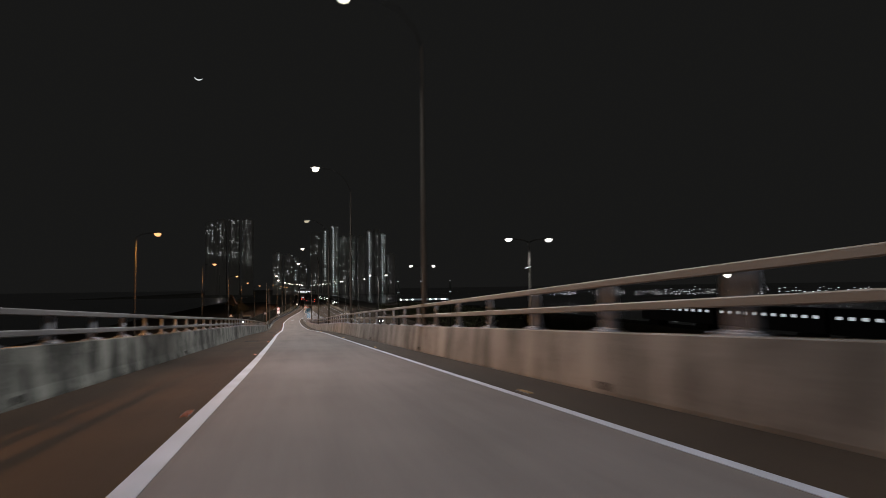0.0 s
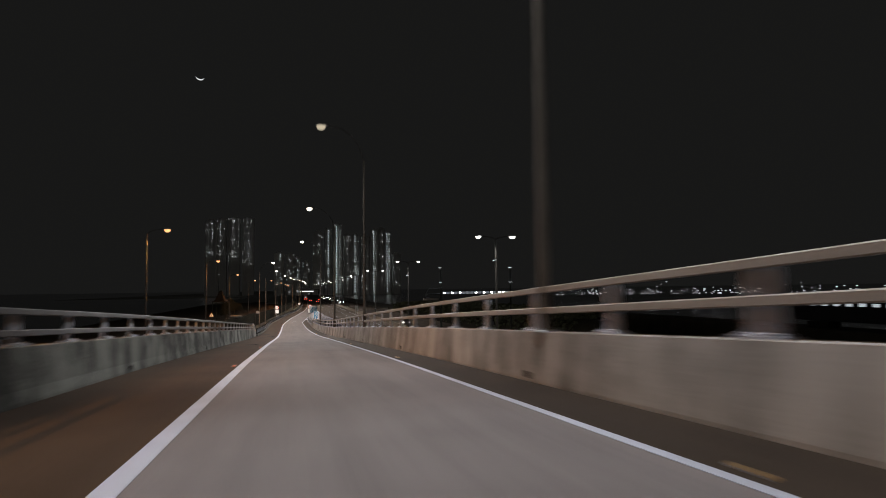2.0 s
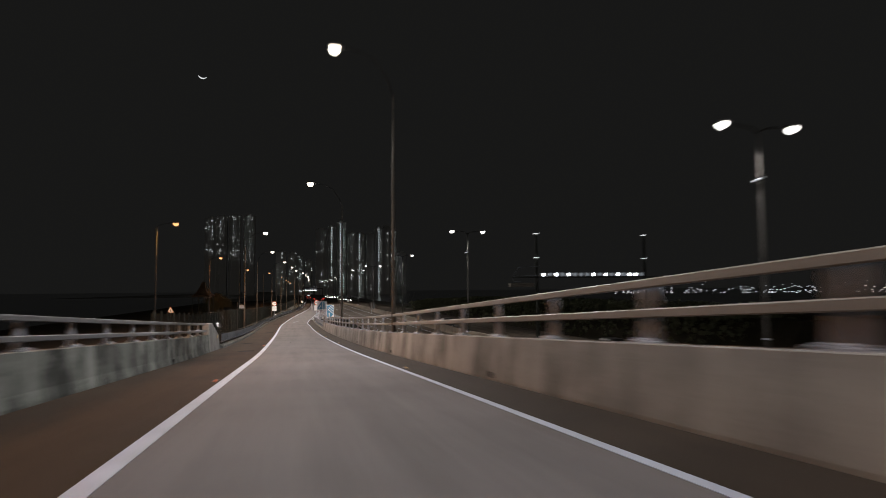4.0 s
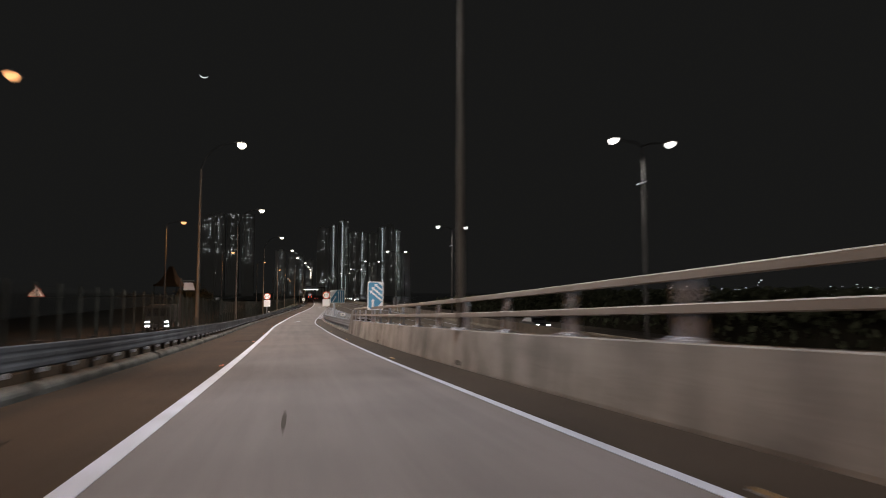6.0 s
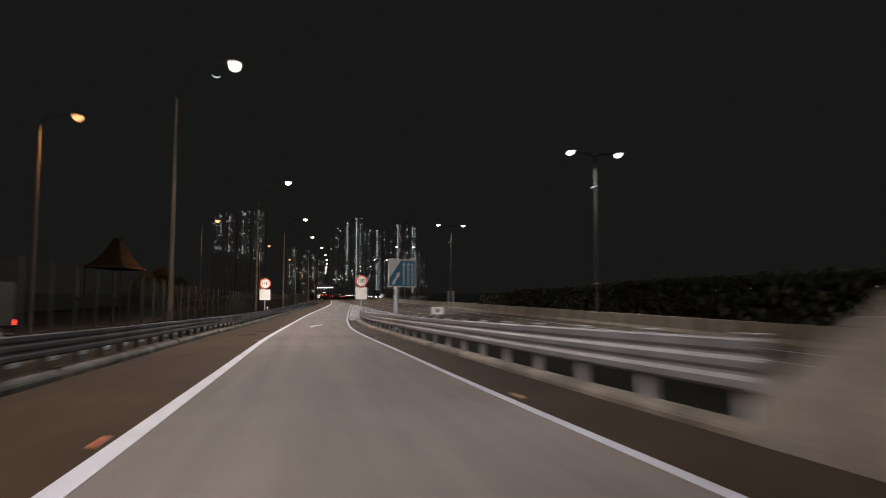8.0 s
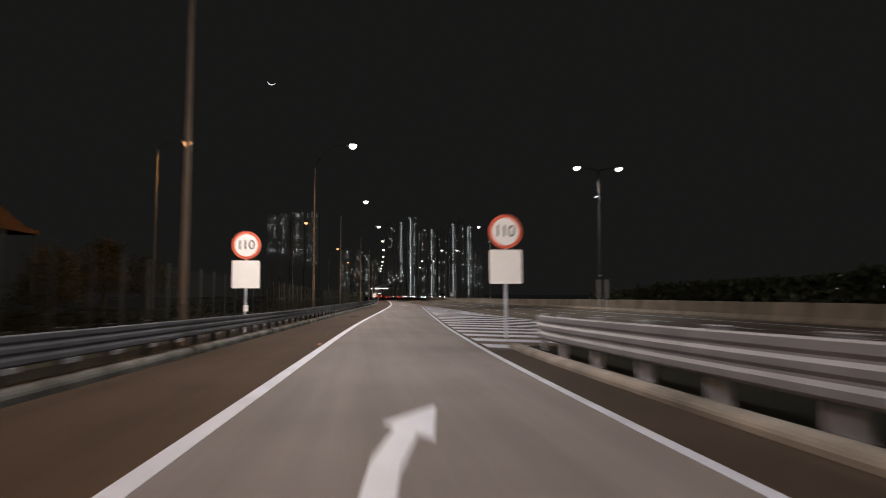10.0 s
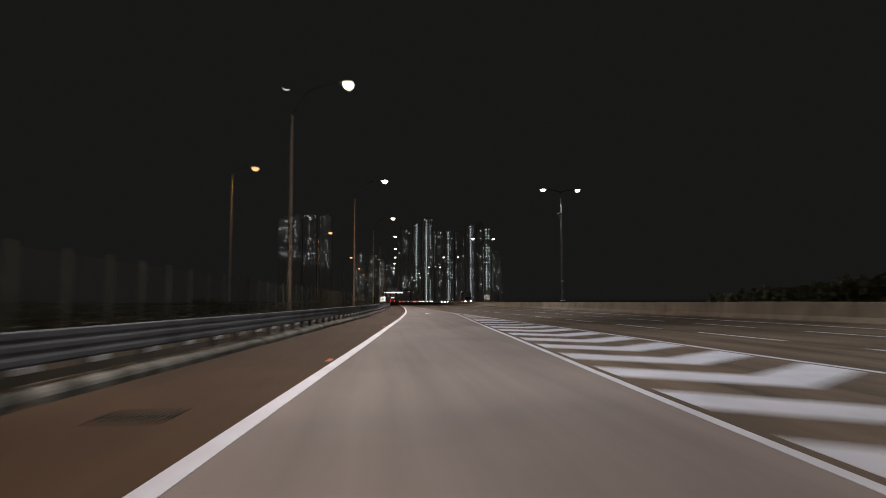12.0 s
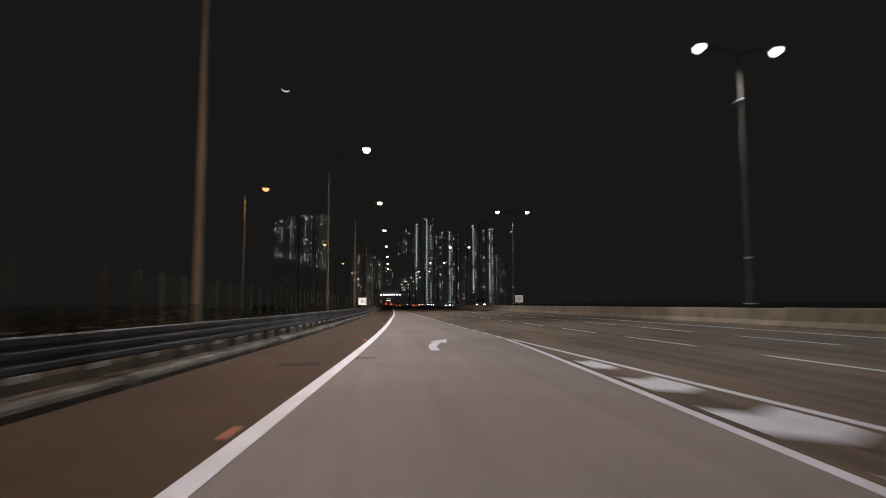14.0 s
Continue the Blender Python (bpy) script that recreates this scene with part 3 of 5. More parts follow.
def median():
    root = thing("median_barrier", pose(0, 0, 0), "long concrete median barrier along the expressway", "barrier", kind="structure")
    y = 0.0
    while y < 400:
        h = 1.0 if y < 230 else max(0.80, 1.0 - (y - 230) * 0.0032)
        prof = [(-0.32, -0.05), (-0.32, 0.08), (-0.17, 0.30), (-0.11, h - 0.03), (-0.09, h), (0.09, h), (0.11, h - 0.03), (0.17, 0.30), (0.32, 0.08), (0.32, -0.05)]
        part("barrier_section", sweep(prof, [y + 0.01, y + 9.99], lambda q: MEDIAN_X, lambda q: cross_z(MEDIAN_X, q)), BARRIER, root)
        y += 10.0


# ---- lamps ----
def lamp_light(name, colour, watts, at, cone=140):
    li = bpy.data.lights.new(name, "SPOT")
    li.color = colour
    li.energy = watts
    li.spot_size = radians(cone)
    li.spot_blend = 0.5
    li.shadow_soft_size = 0.14
    ob = new(name, li)
    ob.location = at
    return ob


def lamp_lobes(colour, watts, at):
    """Road luminaires throw two lobes along the road, one each way."""
    for s in (-1, 1):
        li = bpy.data.lights.new("lamp_light", "SPOT")
        li.color = colour
        li.energy = watts
        li.spot_size = radians(118)
        li.spot_blend = 0.75
        li.shadow_soft_size = 0.14
        ob = new("lamp_light", li)
        x, y, z = at
        ob.matrix_basis = look((x, y, z), (x + 0.12, y + s * 1.15, z - 1.0))


def head(root, x, z, s, lens_mat, big=1.0):
    """A luminaire: shell, lens and the collar on its arm. s: +1 reaches to +x from x."""
    bm = bmesh.new()
    L, Wd = 0.86 * big, 0.46 * big
    rings = []
    for k, (u, w, t) in enumerate(((0.0, 0.10, 0.07), (0.12, 0.16, 0.11), (0.3, 0.42, 0.15), (0.65, Wd, 0.15), (0.9, 0.34, 0.11), (1.0, 0.10, 0.05))):
        ring = []
        for i in range(10):
            a = math.pi * i / 9
            ring.append(bm.verts.new((x + s * u * L, -w / 2 * math.cos(a), z + t * math.sin(a))))
        rings.append(ring)
    for a, b in zip(rings[:-1], rings[1:]):
        for i in range(9):
            bm.faces.new((a[i], a[i + 1], b[i + 1], b[i]))
        bm.faces.new((a[9], a[0], b[0], b[9]))
    bm.faces.new(rings[0])
    bm.faces.new(rings[-1][::-1])
    shell = part("shell", recalc(bm), HOUSING, root, smooth=True)
    bm = bmesh.new()
    bmesh.ops.create_uvsphere(bm, u_segments=14, v_segments=8, radius=1.0)
    for v in bm.verts:
        v.co = Vector((x + s * 0.56 * L + v.co.x * 0.30 * big, v.co.y * 0.24 * big, z - 0.03 + v.co.z * (0.27 * big if v.co.z < 0 else 0.13)))
    part("lens", bm, lens_mat, root, smooth=True)
    return shell


def pole_mesh(root, x, h, r0, r1, step=2.6, paint=POLE):
    bm = bmesh.new()
    tube(bm, (x, 0, 0.0), (x, 0, step), r0, r0 * 0.97, 14)
    tube(bm, (x, 0, step), (x, 0, step + 0.12), r0 * 0.97, r0 * 0.9, 14, caps=False)
    tube(bm, (x, 0, step + 0.12), (x, 0, h), r0 * 0.9, r1, 14)
    pole = part("pole", bm, paint, root, smooth=True)
    bm = bmesh.new()
    box(bm, x, -r0 * 0.98, 1.0, 0.12, 0.02, 0.55, 0.005)
    part("access_door", bm, POLE, root)
    bm = bmesh.new()
    box(bm, x, 0, 0.012, 0.42, 0.42, 0.024, 0.004)
    for dx in (-0.15, 0.15):
        for dy in (-0.15, 0.15):
            tube(bm, (x + dx, dy, 0.02), (x + dx, dy, 0.075), 0.018, 0.018, 6)
    part("base_plate", bm, GALV, root)
    return pole


def street_lamp(x, y, z, arm, h, lens, label, group, light=None, watts=0.0, rise=1.75):
    """A single-armed lamp at (x, y, z); arm: how far its head reaches along x."""
    root = thing("street_lamp", pose(x, y, z), label, "street lamp", group)
    s = 1 if arm > 0 else -1
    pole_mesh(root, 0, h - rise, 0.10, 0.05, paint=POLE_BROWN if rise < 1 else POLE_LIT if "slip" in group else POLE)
    bm = bmesh.new()
    b = arm - s * 0.45
    bent(bm, [(0, 0, h - rise - 0.05), (b * 0.12, 0, h - rise * 0.62), (b * 0.36, 0, h - rise * 0.25), (b * 0.66, 0, h - rise * 0.06), (b, 0, h + 0.02)], [0.04, 0.03, 0.026, 0.024, 0.024])
    part("arm", bm, ARM, root, smooth=True)
    head(root, arm - s * 0.46, h, s, lens)
    if light:
        if rise > 1:
            lamp_lobes(light, watts, (x + arm, y, z + h - 0.42))
        else:
            lamp_light("lamp_light", light, watts, (x + arm, y, z + h - 0.42), 172)
    return root


def twin_lamp(x, y, z, h, reach, label, light=None, watts=0.0):
    root = thing("twin_street_lamp", pose(x, y, z), label, "street lamp", "twin lamps on the median")
    pole_mesh(root, 0, h - 0.25, 0.12, 0.06, paint=POLE_BROWN)
    for s in (-1, 1):
        bm = bmesh.new()
        bent(bm, [(0, 0, h - 0.35), (s * 0.5, 0, h - 0.12), (s * (reach - 0.4), 0, h - 0.02)], [0.055, 0.05, 0.04])
        part("arm", bm, ARM, root, smooth=True)
        head(root, s * (reach - 0.46), h, s, LENS_COOL)
        if light:
            lamp_light("lamp_light", light, watts, (x + s * reach, y, z + h - 0.42))
    bm = bmesh.new()
    box(bm, -0.18, -0.1, h - 2.65, 0.42, 0.2, 0.09, 0.03, rot=Matrix.Rotation(radians(-18), 3, "Y"))
    part("sensor_box", bm, GALV, root, "small pale box on the post")
    bm = bmesh.new()
    tube(bm, (0, 0, 2.12), (0, 0, 2.2), 0.135, 0.135, 14)
    part("band", bm, GALV, root, "pale steel band round the post")
    return root


def lamps():
    # bridge lamps on the right parapet, reaching over the lane
    for y, lit, dx, dz in ((-6.0, True, 0, 0), (21.5, True, 0, 0), (48.0, True, 0.02, 0.13), (76.0, False, 0.02, 0.6), (102.4, True, 0, 0.42), (129.1, True, -0.38, 0.3)):
        x = RIGHT_EDGE(y) + 0.2
        lab = "tall steel street lamp on the bridge, lit warm white" if lit else "tall steel street lamp on the bridge, glowing dimly"
        street_lamp(x, y, RAMP_Z(y) + 0.92, 1.68 - x + (y - 48) * -0.004 + dx, 12.2 + dz, LENS_WHITE if lit else LENS_DIM, lab, "bridge street lamps", BRIDGE_LAMP, ROAD_LAMP_W * (0.90 if y < 40 else 1.02 if y < 60 else 0.70 if y < 80 else 1.2 if y < 110 else 1.12), 1.75 + 0.7 * dz)
    # lamps behind the left guardrail
    for y, hx, arm in ((154.0, -4.05, 2.36), (180.3, -4.25, 2.35), (207.0, -2.8, 2.5), (233.1, -1.5, 2.6), (258.8, -0.5, 2.75), (283.6, 1.6, 2.7), (308.7, 2.95, 2.6), (331.5, 3.9, 2.6), (356, 4.6, 2.6), (381, 5.2, 2.6), (406, 5.7, 2.6), (431, 6.2, 2.6), (456, 6.6, 2.6)):
        near = y < 360
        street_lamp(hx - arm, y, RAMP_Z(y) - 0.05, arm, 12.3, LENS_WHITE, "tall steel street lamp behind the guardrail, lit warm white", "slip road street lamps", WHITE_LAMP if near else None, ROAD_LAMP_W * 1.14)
    # sodium lamps of the side road
    for y, hx, hz in ((17.0, -12.0, 7.4), (59.2, -12.06, 6.36), (100.9, -12.17, 5.2), (142.8, -12.42, 4.09), (188.4, -13.35, 2.94), (230.7, -12.08, 2.21), (278.2, -8.96, 2.76), (320.9, -6.29, 2.31), (368.8, -5.32, 1.98), (415, -5.0, 1.9), (460, -4.8, 1.9), (505, -4.8, 1.9)):
        h = 12.1
        street_lamp(hx - 1.8, y, hz - h, 1.8, h, LENS_SODIUM, "slender steel street lamp with orange sodium light", "sodium lamps of the side road", SODIUM if y < 380 else None, SODIUM_LAMP_W * (1.3 if y < 120 else 1.0 if y < 200 else 0.8), rise=0.5)
    # twin lamps along the median
    for y, cx, hz in ((3.0, 20.9, 6.0), (51.4, 21.0, 5.44), (100.0, 21.3, 4.74), (146.8, 20.2, 4.15), (193.9, 20.2, 3.88), (241.6, 20.2, 3.65), (292.6, 21.1, 4.12), (342.0, 21.05, 3.74), (390, 20.6, 3.7), (438, 20.5, 3.7), (486, 20.3, 3.7), (534, 20.0, 3.7), (582, 19.8, 3.7), (630, 19.4, 3.7)):
        z = cross_z(MEDIAN_X, y) + 0.98
        twin_lamp(cx, y, z, hz - z, 1.95, "steel lamp post with two arms, both lamps lit white", COOL_LAMP if 40 < y < 350 else None, TWIN_LAMP_W)
    street_lamp(39.6, 46.0, -8.6, -1.9, 10.5, LENS_COOL, "steel street lamp across the expressway, lit white", "far lamps")


# ---- signs ----
def post_round(root, x, z0, z1, r=0.045):
    bm = bmesh.new()
    tube(bm, (x, 0.06, z0), (x, 0.06, z1), r, r, 12)
    part("post", bm, GALV, root, smooth=True)


def arrow_pts(x, z0, z1, w, hw, hl):
    return [(x - w / 2, z0), (x + w / 2, z0), (x + w / 2, z1 - hl), (x + hw / 2, z1 - hl), (x, z1), (x - hw / 2, z1 - hl), (x - w / 2, z1 - hl)]


def turned(pts, cx, cz, deg):
    c, s = math.cos(radians(deg)), math.sin(radians(deg))
    return [(cx + (x - cx) * c - (z - cz) * s, cz + (x - cx) * s + (z - cz) * c) for x, z in pts]


def rounded(x0, x1, z0, z1, r, n=4):
    out = []
    for cx, cz, a0 in ((x1 - r, z1 - r, 0), (x0 + r, z1 - r, 90), (x0 + r, z0 + r, 180), (x1 - r, z0 + r, 270)):
        for k in range(n + 1):
            a = radians(a0 + 90 * k / n)
            out.append((cx + r * math.cos(a), cz + r * math.sin(a)))
    return out


def flat(name, root, pts, y0, y1, mat, label=""):
    bm = bmesh.new()
    plate(bm, pts, y0, y1)
    return part(name, recalc(bm), mat, root, label)


def sign_merge_tall():
    """Blue panel on the parapet: an upright lane arrow joined by a row of slanting arrows."""
    root = thing("lane_sign", pose(3.56, 145.5, -6.88, 0, 0, 0), "pale blue lane sign with white arrows on the parapet", "road sign")
    bm = bmesh.new()
    tube(bm, (-0.02, 0.06, 0.1), (-0.02, 0.06, 2.1), 0.045, 0.045, 12)
    part("post", bm, GALV_DULL, root, smooth=True)
    flat("panel", root, rounded(-0.41, 0.41, 0.76, 2.24, 0.05), 0.0, 0.02, SIGN_WHITE)
    flat("blue_field", root, [(-0.22, 0.80), (-0.02, 0.80), (0.36, 1.20), (0.36, 1.98), (0.12, 2.19), (-0.30, 2.19), (-0.36, 2.12), (-0.36, 0.92)], -0.006, -0.001, SIGN_BLUE)
    flat("lane_arrow", root, arrow_pts(-0.13, 0.81, 1.36, 0.10, 0.2, 0.14), -0.012, -0.007, SIGN_WHITE)
    for cx, cz, L in ((0.03, 1.50, 0.86), (0.08, 1.72, 0.74), (0.14, 1.95, 0.52)):
        a = arrow_pts(cx, cz - L / 2, cz + L / 2, 0.085, 0.2, 0.14)
        flat("merge_arrow", root, turned(a, cx, cz, 50), -0.012, -0.007, SIGN_WHITE)


def sign_merge_wide():
    root = thing("lane_sign", pose(3.88, 184.9, RAMP_Z(184.9) + 0.1, 0, 0, 36), "white lane sign with dark blue field and white arrows", "road sign")
    bm = bmesh.new()
    tube(bm, (0, 0.12, 0), (0, 0.12, 3.6), 0.115, 0.10, 16)
    part("post", bm, GALV, root, smooth=True)
    bm = bmesh.new()
    box(bm, 0, 0.12, 0.015, 0.4, 0.4, 0.03, 0.004)
    part("base_plate", bm, GALV, root)
    b = 2.28
    flat("panel", root, rounded(-0.70, 1.42, b, b + 1.54, 0.07), 0.0, 0.025, SIGN_WHITE_DIM)
    flat("blue_field", root, [(-0.63, b + 0.07), (1.35, b + 0.07), (1.35, b + 1.47), (0.24, b + 1.47), (-0.63, b + 0.46)], -0.006, -0.001, SIGN_BLUE_DIM)
    for x in (0.46, 0.80, 1.12):
        flat("lane_arrow", root, arrow_pts(x, b + 0.12, b + 1.40, 0.07, 0.19, 0.18), -0.012, -0.007, SIGN_WHITE_DIM)
    a = arrow_pts(-0.12, b + 0.06, b + 0.92, 0.13, 0.32, 0.24)
    flat("merge_arrow", root, turned(a, -0.12, b + 0.49, -37), -0.012, -0.007, SIGN_WHITE_DIM)
    for z in (b + 0.35, b + 1.0):
        bm = bmesh.new()
        box(bm, 0.28, 0.05, z, 1.6, 0.04, 0.06)
        part("stiffener", bm, SIGN_BACK, root)


def sign_limit(x, y, zc, dia, plate_top, plate_bot, label):
    base = RAMP_Z(y) + 0.05
    root = thing("speed_limit_sign", pose(x, y, base), label, "road sign", "speed limit signs")
    post_round(root, 0.0, 0.0, zc - base + 0.3, 0.05)

    def disc(r):
        return [(r * math.cos(2 * math.pi * i / 40), zc - base + r * math.sin(2 * math.pi * i / 40)) for i in range(40)]

    flat("red_ring", root, disc(dia / 2), 0.0, 0.02, SIGN_RED, "red border ring")
    flat("white_disc", root, disc(dia * 0.40), -0.006, -0.001, SIGN_WHITE)
    for ch, off in (("1", -0.225), ("1", -0.035), ("0", 0.185)):
        cu = bpy.data.curves.new("digit", "FONT")
        cu.body = ch
        cu.size = dia * 0.47
        cu.extrude = 0.002
        cu.align_x, cu.align_y = "CENTER", "CENTER"
        tmp = bpy.data.objects.new("digit", cu)
        scene.collection.objects.link(tmp)
        me = bpy.data.meshes.new_from_object(tmp.evaluated_get(bpy.context.evaluated_depsgraph_get()))
        bpy.data.objects.remove(tmp)
        me.materials.clear()
        me.materials.append(SIGN_BLACK)
        ob = new("digit", me)
        ob.parent = root
        ob.matrix_local = pose(off * dia, -0.009, zc - base, 90, 0, 0)
    w = dia * 0.48
    flat("plate", root, rounded(-w, w, plate_bot - base, plate_top - base, 0.05), 0.0, 0.02, SIGN_WHITE)


def sign_small(x, y, zc, w, h, label):
    base = cross_z(x, y) if x > 8.6 else RAMP_Z(y) - 0.05
    if x > 20:
        base += 0.98
    root = thing("marker_sign", pose(x, y, base), label, "road sign", "small square signs")
    post_round(root, 0, 0, zc - base + h * 0.4, 0.04)
    flat("panel", root, rounded(-w / 2, w / 2, zc - base - h / 2, zc - base + h / 2, 0.05), 0.0, 0.02, SIGN_WHITE)
    flat("blue_field", root, rounded(-w * 0.2, w * 0.2, zc - base - h * 0.22, zc - base + h * 0.22, 0.03), -0.005, -0.001, SIGN_PALE)


def median_panels():
    """Two narrow sign panels seen edge-near, on posts at the median."""
    for x in (19.62, 20.32):
        z = cross_z(x, 240.6)
        root = thing("panel_sign", pose(x, 240.6, z), "dull narrow upright sign panel on a post at the median", "road sign", "median panels")
        post_round(root, 0.0, 0.0, 2.7, 0.035)
        flat("panel", root, rounded(-0.22, 0.22, 1.1, 2.75, 0.03), 0.0, 0.02, SIGN_BACK)


def delineators():
    """Small white reflectors on the guardrail posts."""
    for y in (212.0,):
        x = LEFT_EDGE(y)
        root = thing("delineator", pose(x, y, RAMP_Z(y) + 0.9), "small white reflector plate on top of the guardrail", "reflector")
        bm = bmesh.new()
        box(bm, -0.1, 0.0, 0.02, 0.03, 0.02, 0.1, 0.003)
        part("bracket", bm, GALV_DULL, root)
        flat("plate", root, rounded(-0.17, -0.03, 0.05, 0.27, 0.02), -0.02, -0.01, SIGN_WHITE)


def sign_warning():
    z = SIDE_Z(152)
    root = thing("warning_sign", pose(-14.5, 152.0, z), "small white triangular warning sign on a dark post", "road sign")
    bm = bmesh.new()
    tube(bm, (0, 0.06, 0), (0, 0.06, 3.3), 0.04, 0.04, 10)
    part("post", bm, POLE_BROWN, root, smooth=True)
    t = -5.15 - z - 0.3
    flat("red_border", root, [(-0.39, t), (0.39, t), (0.0, t + 0.68)], 0.0, 0.02, SIGN_RED)
    flat("white_field", root, [(-0.365, t + 0.016), (0.365, t + 0.016), (0.0, t + 0.652)], -0.006, -0.001, SIGN_WHITE)
    flat("symbol", root, [(-0.03, t + 0.12), (0.03, t + 0.12), (0.036, t + 0.36), (-0.036, t + 0.36)], -0.012, -0.007, SIGN_BLACK)


def sign_hanging():
    z = RAMP_Z(152) - 0.2
    root = thing("side_sign", pose(-6.75, 152.0, z - 0.35), "dull grey tapered sign panel hung from a short post", "road sign")
    bm = bmesh.new()
    tube(bm, (-0.3, 0.06, 0.0), (-0.3, 0.06, 4.1), 0.055, 0.05, 12)
    part("post", bm, POLE_BROWN, root, smooth=True)
    bm = bmesh.new()
    tube(bm, (-0.3, 0.06, 3.92), (0.45, 0.06, 3.92), 0.03, 0.03, 8)
    part("bracket", bm, POLE_BROWN, root)
    flat("panel", root, [(-0.1, 3.82), (0.36, 3.82), (0.50, 3.38), (-0.14, 3.38)], 0.0, 0.03, GALV_DULL)


def marker_box():
    z = RAMP_Z(175.5) + 0.1
    root = thing("marker_plate", pose(4.1, 175.5, z), "small white marker plate on a short post behind the guardrail", "marker")
    post_round(root, 0, 0, 1.0, 0.03)
    flat("panel", root, rounded(-0.24, 0.24, 0.92, 1.22, 0.03), 0.0, 0.02, SIGN_WHITE)
    flat("symbol", root, rounded(-0.07, 0.07, 1.0, 1.14, 0.02), -0.004, -0.001, SIGN_BACK)


# ---- studs, grates ----
def studs():
    def stud(x, y, z, mat, h, n):
        root = thing("road_stud", pose(x, y, z, 0, 0, h), "small %s reflective road stud beside the edge line" % n, "road stud", "%s road studs" % n)
        return root

    for f, off, mat, n, ys in ((LEFT_LINE, -0.22, STUD_RED, "red", (8.8, 23.8, 38.6, 56, 72.1, 91.4, 117.0, 131.4, 146.2, 158.9, 177.9, 193.0, 209, 226.5, 241, 256.5, 272.2, 286.5, 302, 318)),
                               (RIGHT_LINE, 0.24, STUD_AMBER, "amber", (9.0, 26.1, 41.7, 57, 72.4, 93.3, 117.6, 132.6, 147.3, 160.8, 178.1, 192.9))):
        me = None
        for y in ys:
            root = stud(f(y) + off, y, RAMP_Z(y), mat, 0, n)
            if me is None:
                bm = bmesh.new()
                box(bm, 0, 0, 0.009, 0.11, 0.08, 0.018, 0.005)
                b = part("body", bm, PAINT, root)
                bm = bmesh.new()
                box(bm, 0, -0.037, 0.011, 0.098, 0.014, 0.020, 0.003)
                for dx in (-0.03, 0.0, 0.03):
                    box(bm, dx, 0.004, 0.017, 0.022, 0.062, 0.010, 0.003)
                r = part("reflector", bm, mat, root)
                me = (b.data, r.data)
            else:
                shared("body", me[0], root, Matrix())
                shared("reflector", me[1], root, Matrix())


def grates():
    for x, y in ((-3.64, 183.1), (-3.30, 187.1), (-2.6, 76.9), (-2.55, 40.0), (-1.35, 235.3), (2.33, 278.7), (-2.7, 109.4), (-3.6, 120.9), (-3.06, 146.9)):
        root = thing("gully_grate", pose(x, y, RAMP_Z(y), 3.0 if y < 170 else 0), "dark cast iron gully grate in the hard strip", "grate", "gully grates")
        bm = bmesh.new()
        for dx in (-0.37, 0.37):
            box(bm, dx, 0, 0.006, 0.04, 0.46, 0.014)
        for dy in (-0.21, 0.21):
            box(bm, 0, dy, 0.006, 0.76, 0.04, 0.014)
        part("frame", bm, IRON, root)
        bm = bmesh.new()
        box(bm, 0, 0, 0.003, 0.72, 0.4, 0.004)
        part("pit", bm, SIGN_BLACK, root)
        for k in range(11):
            bm = bmesh.new()
            box(bm, -0.32 + 0.064 * k, 0, 0.007, 0.024, 0.39, 0.01)
            part("bar", bm, IRON, root)


# ---- fence and plants ----
def fence():
    root = thing("mesh_fence", pose(0, 0, 0), "tall dark steel fence between verge and side road", "fence", kind="structure")
    fx = lambda y: LEFT_LINE(y) - 6.0 - 1.5 * min(1.0, max(0.0, (y - 205) / 60))
    base = lambda y: RAMP_Z(y) - 0.45 - 0.5 * min(1.0, max(0.0, (158 - y) / 33)) - 0.45 * min(1.0, max(0.0, (y - 205) / 60))
    bm = bmesh.new()
    box(bm, 0, 0, 1.6, 0.085, 0.085, 3.2, 0.006)
    box(bm, 0, 0, 3.21, 0.1, 0.1, 0.03)
    me = bpy.data.meshes.new("fence_post")
    bm.to_mesh(me)
    bm.free()
    me.materials.append(FENCE_PAINT)
    y = 112.74
    while y < 420:
        shared("fence_post", me, root, pose(fx(y), y, base(y)))
        y += 2.02
    # upright wires
    verts, faces = [], []
    y = 112.0
    while y < 300:
        x, z = fx(y), base(y)
        b = len(verts)
        r = 0.005
        verts += [(x - r, y, z + 0.2), (x + r, y, z + 0.2), (x, y + r, z + 0.2), (x - r, y, z + 3.1), (x + r, y, z + 3.1), (x, y + r, z + 3.1)]
        faces += [(b, b + 1, b + 4, b + 3), (b + 1, b + 2, b + 5, b + 4), (b + 2, b, b + 3, b + 5)]
        y += 0.12
    w = raw("fence_wires", verts, faces, WIRE, root)
    tagged(w, kind="stuff")


